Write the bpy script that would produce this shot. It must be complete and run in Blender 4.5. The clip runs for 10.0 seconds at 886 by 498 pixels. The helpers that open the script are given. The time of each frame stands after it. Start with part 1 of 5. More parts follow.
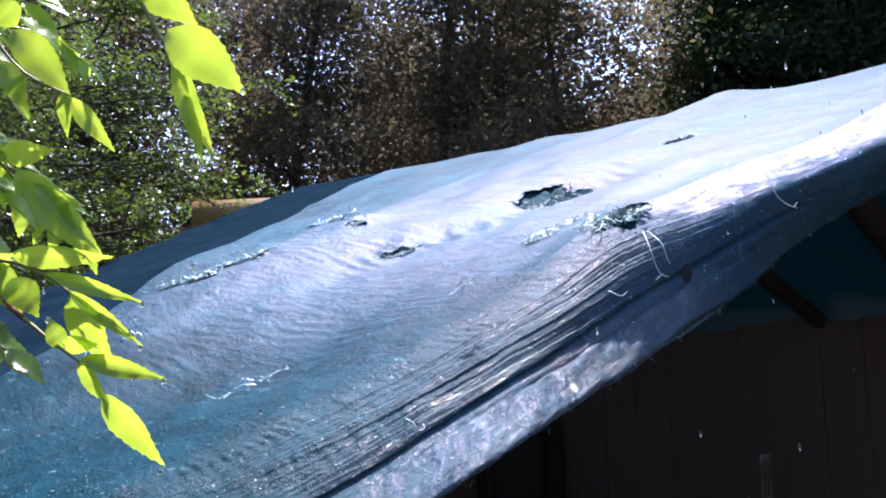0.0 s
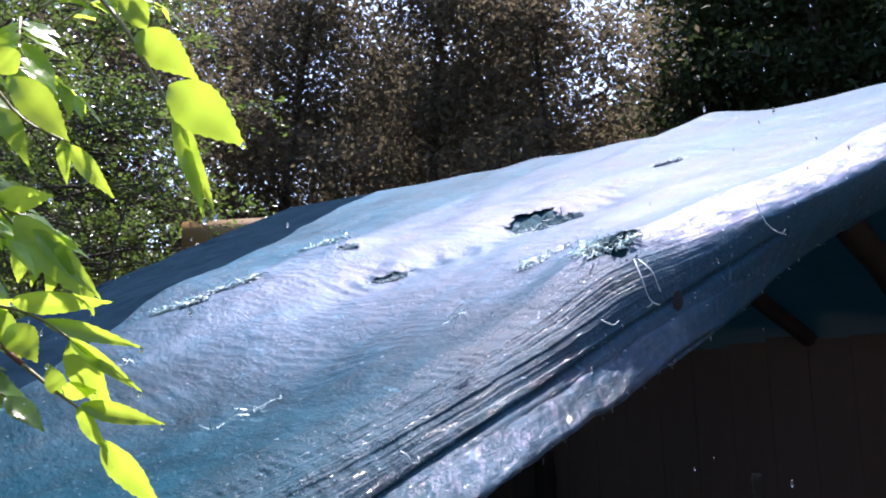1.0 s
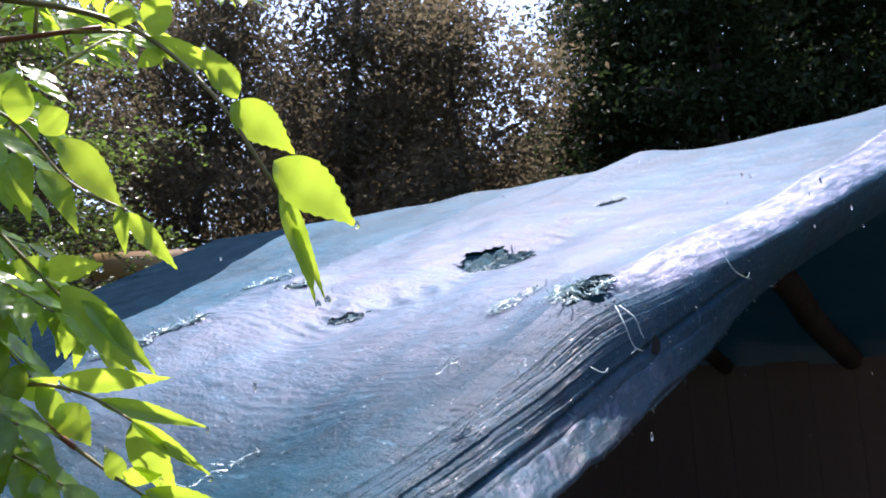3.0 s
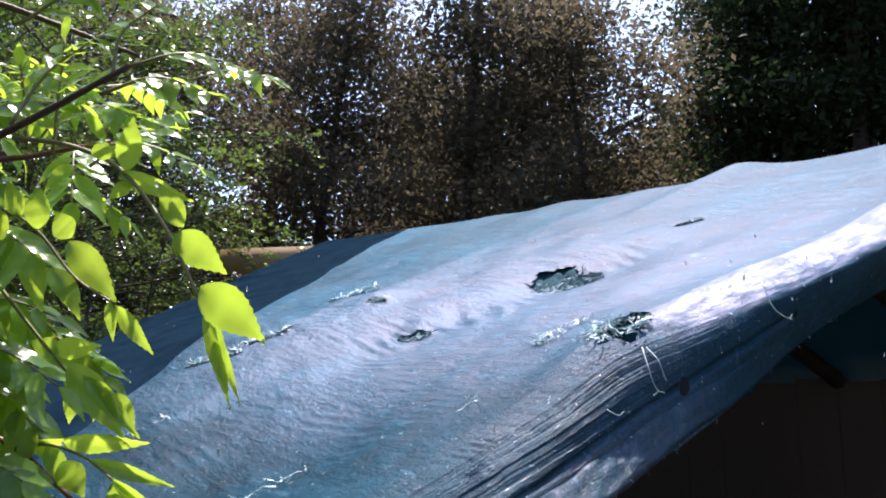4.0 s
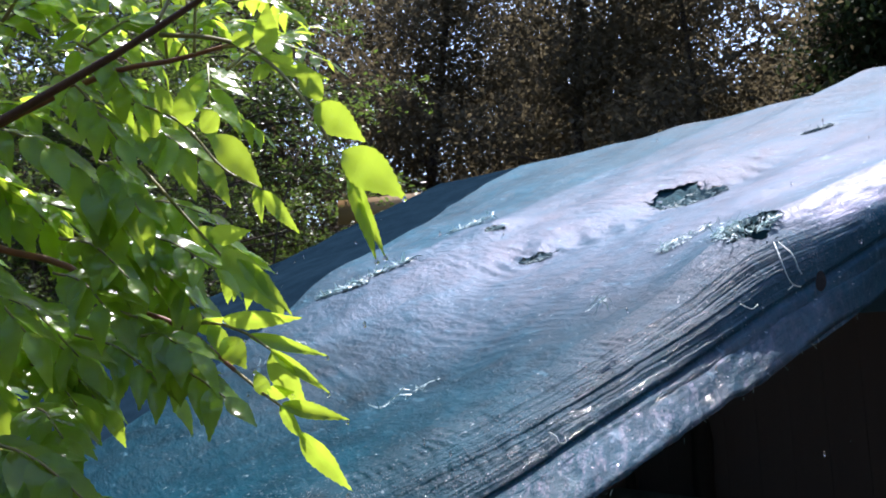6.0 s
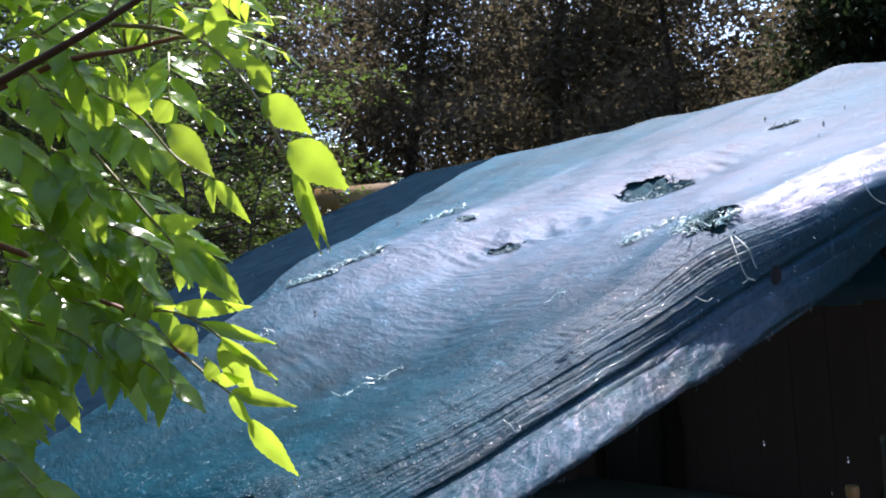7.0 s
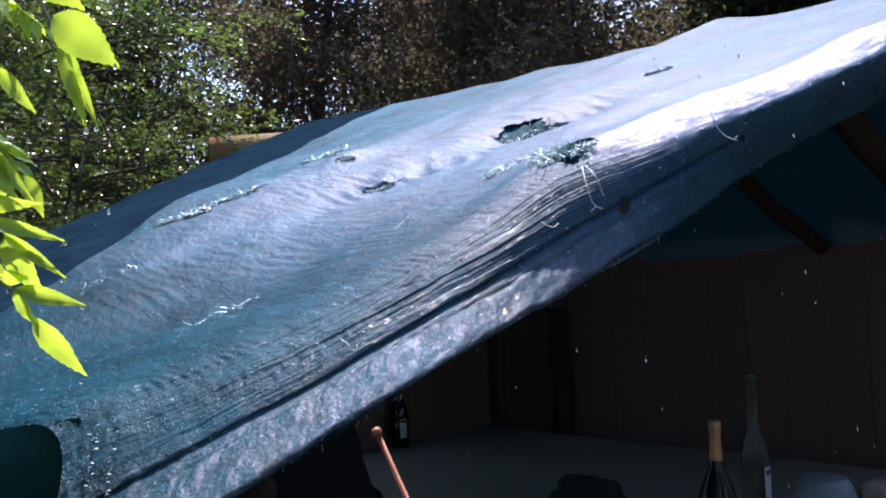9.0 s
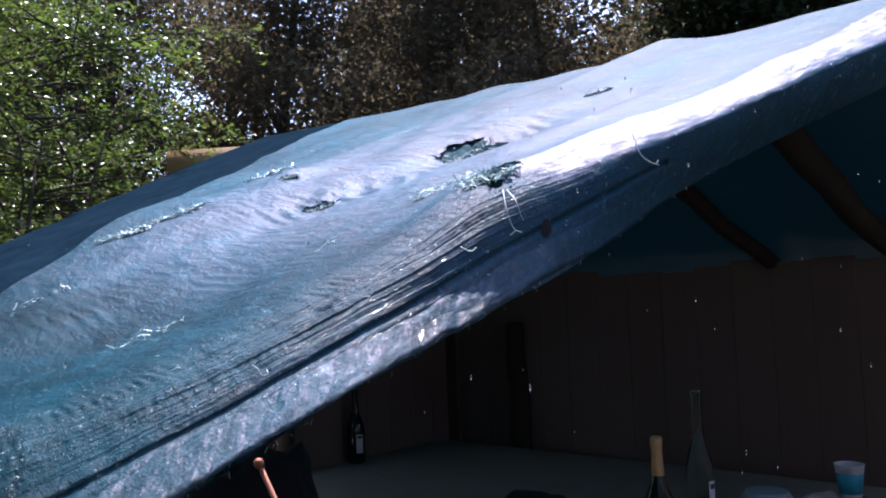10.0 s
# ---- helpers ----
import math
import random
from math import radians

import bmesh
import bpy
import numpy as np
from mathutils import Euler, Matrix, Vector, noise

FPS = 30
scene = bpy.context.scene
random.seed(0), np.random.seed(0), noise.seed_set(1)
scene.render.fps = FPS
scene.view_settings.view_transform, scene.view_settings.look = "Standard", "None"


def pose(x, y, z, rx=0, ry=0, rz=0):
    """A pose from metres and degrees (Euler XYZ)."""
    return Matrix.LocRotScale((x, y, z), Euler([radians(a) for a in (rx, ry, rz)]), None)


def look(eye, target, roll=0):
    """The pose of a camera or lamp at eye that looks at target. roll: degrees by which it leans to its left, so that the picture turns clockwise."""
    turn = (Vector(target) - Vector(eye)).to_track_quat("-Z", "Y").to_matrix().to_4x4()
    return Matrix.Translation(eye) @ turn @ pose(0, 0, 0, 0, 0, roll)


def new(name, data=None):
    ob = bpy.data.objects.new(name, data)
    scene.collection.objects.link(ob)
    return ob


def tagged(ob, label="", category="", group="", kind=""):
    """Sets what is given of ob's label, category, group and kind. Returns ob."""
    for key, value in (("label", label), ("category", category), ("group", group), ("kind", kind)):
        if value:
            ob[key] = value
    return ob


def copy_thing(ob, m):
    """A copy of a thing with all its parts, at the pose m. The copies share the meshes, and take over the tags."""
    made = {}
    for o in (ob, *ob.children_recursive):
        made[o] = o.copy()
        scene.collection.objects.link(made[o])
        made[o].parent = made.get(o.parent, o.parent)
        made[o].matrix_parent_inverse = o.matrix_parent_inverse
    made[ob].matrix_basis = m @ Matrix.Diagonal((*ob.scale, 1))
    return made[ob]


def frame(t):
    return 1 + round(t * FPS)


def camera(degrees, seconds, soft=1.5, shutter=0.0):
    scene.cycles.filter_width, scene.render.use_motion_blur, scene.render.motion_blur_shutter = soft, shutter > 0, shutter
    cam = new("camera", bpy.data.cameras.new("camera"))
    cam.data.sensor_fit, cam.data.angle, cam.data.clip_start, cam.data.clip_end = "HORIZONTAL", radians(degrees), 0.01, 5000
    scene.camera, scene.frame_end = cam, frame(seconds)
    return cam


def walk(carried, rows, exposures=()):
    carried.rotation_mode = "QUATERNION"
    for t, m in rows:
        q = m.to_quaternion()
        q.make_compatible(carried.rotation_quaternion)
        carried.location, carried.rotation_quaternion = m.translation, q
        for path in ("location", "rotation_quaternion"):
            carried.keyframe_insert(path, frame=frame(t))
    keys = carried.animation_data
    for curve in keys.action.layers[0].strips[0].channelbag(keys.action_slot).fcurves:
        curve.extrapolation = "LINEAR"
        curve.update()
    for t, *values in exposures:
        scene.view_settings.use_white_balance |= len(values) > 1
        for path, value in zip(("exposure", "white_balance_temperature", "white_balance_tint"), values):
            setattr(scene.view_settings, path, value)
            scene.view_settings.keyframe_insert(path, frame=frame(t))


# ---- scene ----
cam = camera(55.1, 10.0, soft=1.9)
PATH = [
    (0, (0.0, 0.0, 1.4), (0.0, 1.983, 1.661), -1.5),
    (0.5, (-0.002, 0.002, 1.405), (0.01, 1.981, 1.7), -1.9),
    (1, (-0.003, -0.008, 1.414), (0.022, 1.97, 1.712), -1.9),
    (1.5, (0.0, -0.026, 1.429), (0.04, 1.949, 1.743), -2.1),
    (2, (-0.016, -0.033, 1.436), (0.09, 1.935, 1.777), -2.7),
    (2.5, (-0.072, -0.009, 1.434), (0.133, 1.949, 1.787), -3.3),
    (2.7, (-0.096, 0.004, 1.43), (0.154, 1.956, 1.787), -3.1),
    (3.8, (-0.012, -0.054, 1.494), (0.135, 1.914, 1.821), -1.4),
    (4, (0.021, -0.078, 1.49), (-0.038, 1.893, 1.821), -0.7),
    (4.5, (0.038, -0.127, 1.454), (-0.269, 1.827, 1.754), -2.1),
    (5, (0.019, -0.112, 1.443), (-0.317, 1.844, 1.695), -3.2),
    (5.5, (0.008, -0.093, 1.437), (-0.344, 1.864, 1.655), -3.6),
    (5.7, (0.007, -0.082, 1.437), (-0.336, 1.875, 1.666), -3.1),
    (6.8, (0.023, -0.091, 1.44), (-0.273, 1.876, 1.652), -2.5),
    (7, (0.03, -0.091, 1.437), (-0.251, 1.879, 1.637), -2.2),
    (7.5, (0.042, -0.084, 1.417), (-0.201, 1.893, 1.597), -2.4),
    (8, (0.05, -0.073, 1.402), (-0.155, 1.912, 1.526), -2.4),
    (8.5, (0.064, -0.067, 1.395), (-0.1, 1.924, 1.496), -2.1),
    (9, (0.098, -0.073, 1.395), (0.017, 1.923, 1.494), -2.1),
    (9.5, (0.135, -0.078, 1.395), (0.133, 1.92, 1.495), -2.3),
    (10, (0.157, -0.083, 1.406), (0.146, 1.914, 1.53), -2.2),
]
walk(cam, [(t, look(eye, target, roll)) for t, eye, target, roll in PATH], [(0, 1.66, 6100, 24), (2.5, 1.57, 6350, 23), (4.2, 1.34, 6350, 18), (7.0, 1.35, 6300, 17), (10, 1.47, 6200, 23)])

# ---- world and sun ----
SUN_DIR = Vector((-0.02, 0.42, 0.905)).normalized()
world = bpy.data.worlds.new("world")
scene.world = world
world.use_nodes = True
wn = world.node_tree.nodes
sky = wn.new("ShaderNodeTexSky")
sky.sky_type = "NISHITA"
sky.sun_disc = False
sky.sun_elevation = math.asin(SUN_DIR.z)
sky.sun_rotation = math.atan2(SUN_DIR.x, SUN_DIR.y)
world.node_tree.links.new(sky.outputs[0], wn["Background"].inputs[0])
wn["Background"].inputs[1].default_value = 0.15
sun = new("sun", bpy.data.lights.new("sun", "SUN"))
sun.data.energy = 4.3
sun.data.angle = radians(0.5)
sun.data.color = (1.0, 0.95, 0.88)
sun.matrix_world = look(SUN_DIR * 20, (0, 0, 0))


# ---- materials ----
def shader(name):
    m = bpy.data.materials.new(name)
    m.use_nodes = True
    t = m.node_tree
    return m, t.nodes, t.links, t.nodes["Principled BSDF"]


def noise_node(n, l, vec, scale, detail=4.0, rough=0.6):
    a = n.new("ShaderNodeTexNoise")
    a.inputs["Scale"].default_value = scale
    a.inputs["Detail"].default_value = detail
    a.inputs["Roughness"].default_value = rough
    l.new(vec, a.inputs["Vector"])
    return a


def ramp(n, l, fac, stops):
    r = n.new("ShaderNodeValToRGB")
    while len(r.color_ramp.elements) < len(stops):
        r.color_ramp.elements.new(0.5)
    for e, (p, c) in zip(r.color_ramp.elements, stops):
        e.position, e.color = p, (*c, 1)
    l.new(fac, r.inputs[0])
    return r


def plain(name, dark, light, scale=20.0, fine=150.0, rough=0.7, metal=0.0, bump=0.3, depth=0.002, random_tint=0.0, grain=None):
    """A surface with colour varied at two scales and a fine relief."""
    m, n, l, b = shader(name)
    co = n.new("ShaderNodeTexCoord")
    vec = co.outputs["Object"]
    if grain:
        mp = n.new("ShaderNodeMapping")
        mp.inputs["Scale"].default_value = grain
        l.new(vec, mp.inputs[0])
        vec = mp.outputs[0]
    a = noise_node(n, l, vec, scale)
    f = noise_node(n, l, vec, fine, 6.0, 0.7)
    mix = n.new("ShaderNodeMath")
    mix.operation = "MULTIPLY_ADD"
    mix.inputs[1].default_value = 0.45
    l.new(f.outputs[0], mix.inputs[0])
    half = n.new("ShaderNodeMath")
    half.operation = "MULTIPLY"
    half.inputs[1].default_value = 0.6
    l.new(a.outputs[0], half.inputs[0])
    l.new(half.outputs[0], mix.inputs[2])
    fac = mix.outputs[0]
    if random_tint:
        oi = n.new("ShaderNodeObjectInfo")
        ad = n.new("ShaderNodeMath")
        ad.operation = "MULTIPLY_ADD"
        ad.inputs[1].default_value = random_tint
        l.new(oi.outputs["Random"], ad.inputs[0])
        l.new(fac, ad.inputs[2])
        sb = n.new("ShaderNodeMath")
        sb.operation = "SUBTRACT"
        sb.inputs[1].default_value = random_tint / 2
        l.new(ad.outputs[0], sb.inputs[0])
        fac = sb.outputs[0]
    r = ramp(n, l, fac, [(0.3, dark), (0.72, light)])
    l.new(r.outputs[0], b.inputs["Base Color"])
    b.inputs["Roughness"].default_value = rough
    b.inputs["Metallic"].default_value = metal
    if bump:
        bp = n.new("ShaderNodeBump")
        bp.inputs["Strength"].default_value = bump
        bp.inputs["Distance"].default_value = depth
        l.new(f.outputs[0], bp.inputs["Height"])
        l.new(bp.outputs[0], b.inputs["Normal"])
    return m


def leafy(name, dark, light, trans, rough=0.45, through_light=0.45, island=True, spec=0.5, vein=False):
    """A leaf: gloss above, light through the blade."""
    m, n, l, b = shader(name)
    if island:
        g = n.new("ShaderNodeNewGeometry")
        rnd = g.outputs["Random Per Island"]
    else:
        g = n.new("ShaderNodeObjectInfo")
        rnd = g.outputs["Random"]
    co = n.new("ShaderNodeTexCoord")
    nz = noise_node(n, l, co.outputs["Object"], 90.0 if vein else 1.2, 4.0)
    add = n.new("ShaderNodeMath")
    add.operation = "ADD"
    l.new(rnd, add.inputs[0])
    l.new(nz.outputs[0], add.inputs[1])
    hv = n.new("ShaderNodeMath")
    hv.operation = "MULTIPLY"
    hv.inputs[1].default_value = 0.5
    l.new(add.outputs[0], hv.inputs[0])
    r = ramp(n, l, hv.outputs[0], [(0.15, dark), (0.85, light)])
    l.new(r.outputs[0], b.inputs["Base Color"])
    b.inputs["Roughness"].default_value = rough
    b.inputs["Specular IOR Level"].default_value = spec
    if vein:
        uv = n.new("ShaderNodeUVMap")
        wv = n.new("ShaderNodeTexWave")
        wv.bands_direction = "DIAGONAL"
        wv.inputs["Scale"].default_value = 7.0
        wv.inputs["Distortion"].default_value = 1.5
        l.new(uv.outputs[0], wv.inputs["Vector"])
        bp = n.new("ShaderNodeBump")
        bp.inputs["Strength"].default_value = 0.12
        bp.inputs["Distance"].default_value = 0.0006
        l.new(wv.outputs["Fac"], bp.inputs["Height"])
        vo = n.new("ShaderNodeTexVoronoi")
        vo.inputs["Scale"].default_value = 260.0
        l.new(co.outputs["Object"], vo.inputs["Vector"])
        dr = n.new("ShaderNodeMapRange")
        dr.inputs[2].default_value = 0.20
        dr.inputs[3].default_value = 1.0
        dr.inputs[4].default_value = 0.0
        l.new(vo.outputs["Distance"], dr.inputs[0])
        bead = n.new("ShaderNodeBump")
        bead.inputs["Strength"].default_value = 0.8
        bead.inputs["Distance"].default_value = 0.0012
        l.new(dr.outputs[0], bead.inputs["Height"])
        l.new(bp.outputs[0], bead.inputs["Normal"])
        l.new(bead.outputs[0], b.inputs["Normal"])
    tr = n.new("ShaderNodeBsdfTranslucent")
    tint = n.new("ShaderNodeMix")
    tint.data_type = "RGBA"
    tint.inputs[0].default_value = 0.55
    l.new(r.outputs[0], tint.inputs[6])
    tint.inputs[7].default_value = (*trans, 1)
    l.new(tint.outputs[2], tr.inputs[0])
    mx = n.new("ShaderNodeMixShader")
    mx.inputs[0].default_value = through_light
    l.new(b.outputs[0], mx.inputs[1])
    l.new(tr.outputs[0], mx.inputs[2])
    l.new(mx.outputs[0], n["Material Output"].inputs[0])
    return m


def tarp_material():
    """Wet woven plastic sheet: tape weave, drops, worn milky patches, some light through it."""
    m, n, l, b = shader("tarp_blue")
    uv = n.new("ShaderNodeUVMap")
    co = n.new("ShaderNodeTexCoord")
    vec = co.outputs["Object"]
    big = noise_node(n, l, vec, 2.2, 3.0)
    mid = noise_node(n, l, vec, 18.0, 5.0, 0.65)
    add = n.new("ShaderNodeMath")
    add.operation = "MULTIPLY_ADD"
    add.inputs[1].default_value = 0.5
    l.new(mid.outputs[0], add.inputs[0])
    hb = n.new("ShaderNodeMath")
    hb.operation = "MULTIPLY"
    hb.inputs[1].default_value = 0.5
    l.new(big.outputs[0], hb.inputs[0])
    l.new(hb.outputs[0], add.inputs[2])
    r = ramp(n, l, add.outputs[0], [(0.32, (0.001, 0.025, 0.042)), (0.50, (0.001, 0.060, 0.100)), (0.70, (0.005, 0.110, 0.175))])
    # scuffed, milky streaks where the coating has worn
    mp = n.new("ShaderNodeMapping")
    mp.inputs["Scale"].default_value = (14.0, 50.0, 30.0)
    turned = n.new("ShaderNodeMapping")
    turned.inputs["Rotation"].default_value = (0, 0, 0.95)
    l.new(vec, turned.inputs[0])
    l.new(turned.outputs[0], mp.inputs[0])
    scuff = noise_node(n, l, mp.outputs[0], 1.0, 6.0, 0.7)
    sr = n.new("ShaderNodeMapRange")
    sr.inputs[1].default_value = 0.60
    sr.inputs[2].default_value = 0.76
    l.new(scuff.outputs[0], sr.inputs[0])
    wear = n.new("ShaderNodeMix")
    wear.data_type = "RGBA"
    l.new(sr.outputs[0], wear.inputs[0])
    l.new(r.outputs[0], wear.inputs[6])
    wear.inputs[7].default_value = (0.10, 0.27, 0.38, 1)
    fleck = noise_node(n, l, vec, 130.0, 3.0, 0.6)
    fr = n.new("ShaderNodeMapRange")
    fr.inputs[1].default_value = 0.665
    fr.inputs[2].default_value = 0.74
    l.new(fleck.outputs[0], fr.inputs[0])
    lint = n.new("ShaderNodeMix")
    lint.data_type = "RGBA"
    l.new(fr.outputs[0], lint.inputs[0])
    l.new(wear.outputs[2], lint.inputs[6])
    lint.inputs[7].default_value = (0.42, 0.58, 0.66, 1)
    sep = n.new("ShaderNodeSeparateXYZ")
    l.new(uv.outputs[0], sep.inputs[0])
    # sheen's fall-off to the low end and rear, put into colour and gloss
    sheen_at = n.new("ShaderNodeMath")
    sheen_at.operation = "MULTIPLY_ADD"
    sheen_at.inputs[1].default_value = 0.5
    l.new(big.outputs[0], sheen_at.inputs[0])
    rearward = n.new("ShaderNodeMath")
    rearward.operation = "MULTIPLY_ADD"
    rearward.inputs[1].default_value = -0.22
    l.new(sep.outputs[1], rearward.inputs[0])
    l.new(sep.outputs[0], rearward.inputs[2])
    l.new(rearward.outputs[0], sheen_at.inputs[2])
    sheen_mask = n.new("ShaderNodeMapRange")
    sheen_mask.interpolation_type = "SMOOTHSTEP"
    sheen_mask.inputs[1].default_value = 0.35
    sheen_mask.inputs[2].default_value = 1.0
    sheen_mask.inputs[3].default_value = 0.0
    l.new(sheen_at.outputs[0], sheen_mask.inputs[0])
    low_dim = n.new("ShaderNodeMapRange")
    low_dim.inputs[3].default_value = 0.52
    l.new(sheen_mask.outputs[0], low_dim.inputs[0])
    # base colour multiplied down where that mask is low
    damp = n.new("ShaderNodeMix")
    damp.data_type = "RGBA"
    damp.blend_type = "MULTIPLY"
    damp.inputs[0].default_value = 1.0
    l.new(lint.outputs[2], damp.inputs[6])
    l.new(low_dim.outputs[0], damp.inputs[7])
    l.new(damp.outputs[2], b.inputs["Base Color"])
    # weave of flat tapes
    height = None
    for axis, scale in (("X", 140.0), ("Y", 140.0)):
        w = n.new("ShaderNodeTexWave")
        w.bands_direction = axis
        w.inputs["Scale"].default_value = scale
        w.inputs["Distortion"].default_value = 0.6
        w.inputs["Detail"].default_value = 1.0
        l.new(uv.outputs[0], w.inputs["Vector"])
        if height is None:
            height = w.outputs["Fac"]
        else:
            ad = n.new("ShaderNodeMath")
            ad.operation = "ADD"
            l.new(height, ad.inputs[0])
            l.new(w.outputs["Fac"], ad.inputs[1])
            height = ad.outputs[0]
    b1 = n.new("ShaderNodeBump")
    b1.inputs["Strength"].default_value = 0.06
    b1.inputs["Distance"].default_value = 0.0008
    l.new(height, b1.inputs["Height"])
    # fine crumples
    mc = n.new("ShaderNodeMapping")
    mc.inputs["Scale"].default_value = (12.0, 30.0, 20.0)
    l.new(turned.outputs[0], mc.inputs[0])
    top_cr = noise_node(n, l, mc.outputs[0], 1.0, 5.0, 0.58)
    me_ = n.new("ShaderNodeMapping")
    me_.inputs["Scale"].default_value = (24.0, 85.0, 1.0)
    l.new(uv.outputs[0], me_.inputs[0])
    long_cr = noise_node(n, l, me_.outputs[0], 1.0, 2.0, 0.45)
    mx_ = n.new("ShaderNodeMapping")
    mx_.inputs["Scale"].default_value = (95.0, 48.0, 1.0)
    l.new(uv.outputs[0], mx_.inputs[0])
    short_cr = noise_node(n, l, mx_.outputs[0], 1.0, 1.0, 0.4)
    edge_cr = n.new("ShaderNodeMix")
    edge_cr.inputs[0].default_value = 0.2
    l.new(long_cr.outputs[0], edge_cr.inputs[2])
    l.new(short_cr.outputs[0], edge_cr.inputs[3])
    where = n.new("ShaderNodeMapRange")
    where.inputs[1].default_value = 0.02
    where.inputs[2].default_value = 0.16
    l.new(sep.outputs[1], where.inputs[0])
    cr = n.new("ShaderNodeMix")
    l.new(where.outputs[0], cr.inputs[0])
    less = n.new("ShaderNodeMath")
    less.operation = "MULTIPLY"
    less.inputs[1].default_value = 0.32
    l.new(edge_cr.outputs[0], less.inputs[0])
    l.new(less.outputs[0], cr.inputs[2])
    l.new(top_cr.outputs[0], cr.inputs[3])
    b2 = n.new("ShaderNodeBump")
    b2.inputs["Strength"].default_value = 0.55
    b2.inputs["Distance"].default_value = 0.012
    l.new(cr.outputs[0], b2.inputs["Height"])
    l.new(b1.outputs[0], b2.inputs["Normal"])
    mg = n.new("ShaderNodeMapping")
    mg.inputs["Scale"].default_value = (60.0, 110.0, 80.0)
    l.new(turned.outputs[0], mg.inputs[0])
    grit = noise_node(n, l, mg.outputs[0], 1.0, 6.0, 0.7)
    b2b = n.new("ShaderNodeBump")
    b2b.inputs["Strength"].default_value = 0.5
    b2b.inputs["Distance"].default_value = 0.0058
    l.new(grit.outputs[0], b2b.inputs["Height"])
    l.new(b2.outputs[0], b2b.inputs["Normal"])
    # beads of water
    vo = n.new("ShaderNodeTexVoronoi")
    vo.inputs["Scale"].default_value = 230.0
    l.new(vec, vo.inputs["Vector"])
    dr = n.new("ShaderNodeMapRange")
    dr.inputs[1].default_value = 0.0
    pick = n.new("ShaderNodeSeparateColor")
    l.new(vo.outputs["Color"], pick.inputs[0])
    bead = n.new("ShaderNodeMath")
    bead.operation = "MULTIPLY"
    bead.inputs[1].default_value = 0.42
    l.new(pick.outputs[0], bead.inputs[0])
    l.new(bead.outputs[0], dr.inputs[2])
    dr.inputs[3].default_value = 1.0
    dr.inputs[4].default_value = 0.0
    l.new(vo.outputs["Distance"], dr.inputs[0])
    b3 = n.new("ShaderNodeBump")
    b3.inputs["Strength"].default_value = 0.5
    b3.inputs["Distance"].default_value = 0.0011
    l.new(dr.outputs[0], b3.inputs["Height"])
    l.new(b2b.outputs[0], b3.inputs["Normal"])
    l.new(b3.outputs[0], b.inputs["Normal"])
    rr = n.new("ShaderNodeMapRange")
    rr.inputs[1].default_value = 0.3
    rr.inputs[2].default_value = 0.7
    rr.inputs[3].default_value = 0.47
    rr.inputs[4].default_value = 0.60
    l.new(mid.outputs[0], rr.inputs[0])
    l.new(rr.outputs[0], b.inputs["Roughness"])
    b.inputs["Specular IOR Level"].default_value = 0.05
    b.inputs["Specular Tint"].default_value = (0.60, 0.84, 1.0, 1)
    # the faint sheen follows the same mask
    faint_sheen = n.new("ShaderNodeMath")
    faint_sheen.operation = "MULTIPLY"
    faint_sheen.inputs[1].default_value = 0.03
    l.new(sheen_mask.outputs[0], faint_sheen.inputs[0])
    l.new(faint_sheen.outputs[0], b.inputs["Sheen Weight"])
    b.inputs["Sheen Roughness"].default_value = 0.27
    b.inputs["Sheen Tint"].default_value = (0.64, 0.66, 1.0, 1)
    b.inputs["Coat Roughness"].default_value = 0.08
    # hair-fine wet pleats beside the front edge
    mp4 = n.new("ShaderNodeMapping")
    mp4.inputs["Scale"].default_value = (55.0, 300.0, 1.0)
    l.new(uv.outputs[0], mp4.inputs[0])
    hair = noise_node(n, l, mp4.outputs[0], 1.0, 3.0, 0.6)
    rest = n.new("ShaderNodeMapRange")
    rest.inputs[1].default_value = 0.055
    rest.inputs[2].default_value = 0.015
    l.new(sep.outputs[1], rest.inputs[0])
    up_edge = n.new("ShaderNodeMapRange")
    up_edge.inputs[1].default_value = 0.62
    up_edge.inputs[2].default_value = 0.70
    l.new(sep.outputs[0], up_edge.inputs[0])
    # gloss cut along the upper front edge so that the shaded flap stays dark
    shelter = n.new("ShaderNodeMath")
    shelter.operation = "MULTIPLY_ADD"
    shelter.inputs[1].default_value = -0.85
    shelter.inputs[2].default_value = 1.0
    l.new(up_edge.outputs[0], shelter.inputs[0])
    soaked = n.new("ShaderNodeMath")
    soaked.operation = "MULTIPLY"
    l.new(rest.outputs[0], soaked.inputs[0])
    l.new(shelter.outputs[0], soaked.inputs[1])
    # coat doubled on the hem for its glints
    on_hem = n.new("ShaderNodeMapRange")
    on_hem.inputs[1].default_value = -0.085
    on_hem.inputs[2].default_value = -0.115
    on_hem.inputs[3].default_value = 1.0
    on_hem.inputs[4].default_value = 2.0
    l.new(sep.outputs[1], on_hem.inputs[0])
    hem_shine = n.new("ShaderNodeMath")
    hem_shine.operation = "MULTIPLY"
    l.new(soaked.outputs[0], hem_shine.inputs[0])
    l.new(on_hem.outputs[0], hem_shine.inputs[1])
    wet = n.new("ShaderNodeMath")
    wet.operation = "MULTIPLY_ADD"
    wet.inputs[1].default_value = 0.29
    wet.inputs[2].default_value = 0.03
    l.new(hem_shine.outputs[0], wet.inputs[0])
    l.new(wet.outputs[0], b.inputs["Coat Weight"])
    only = n.new("ShaderNodeMath")
    only.operation = "MULTIPLY"
    l.new(hair.outputs[0], only.inputs[0])
    l.new(rest.outputs[0], only.inputs[1])
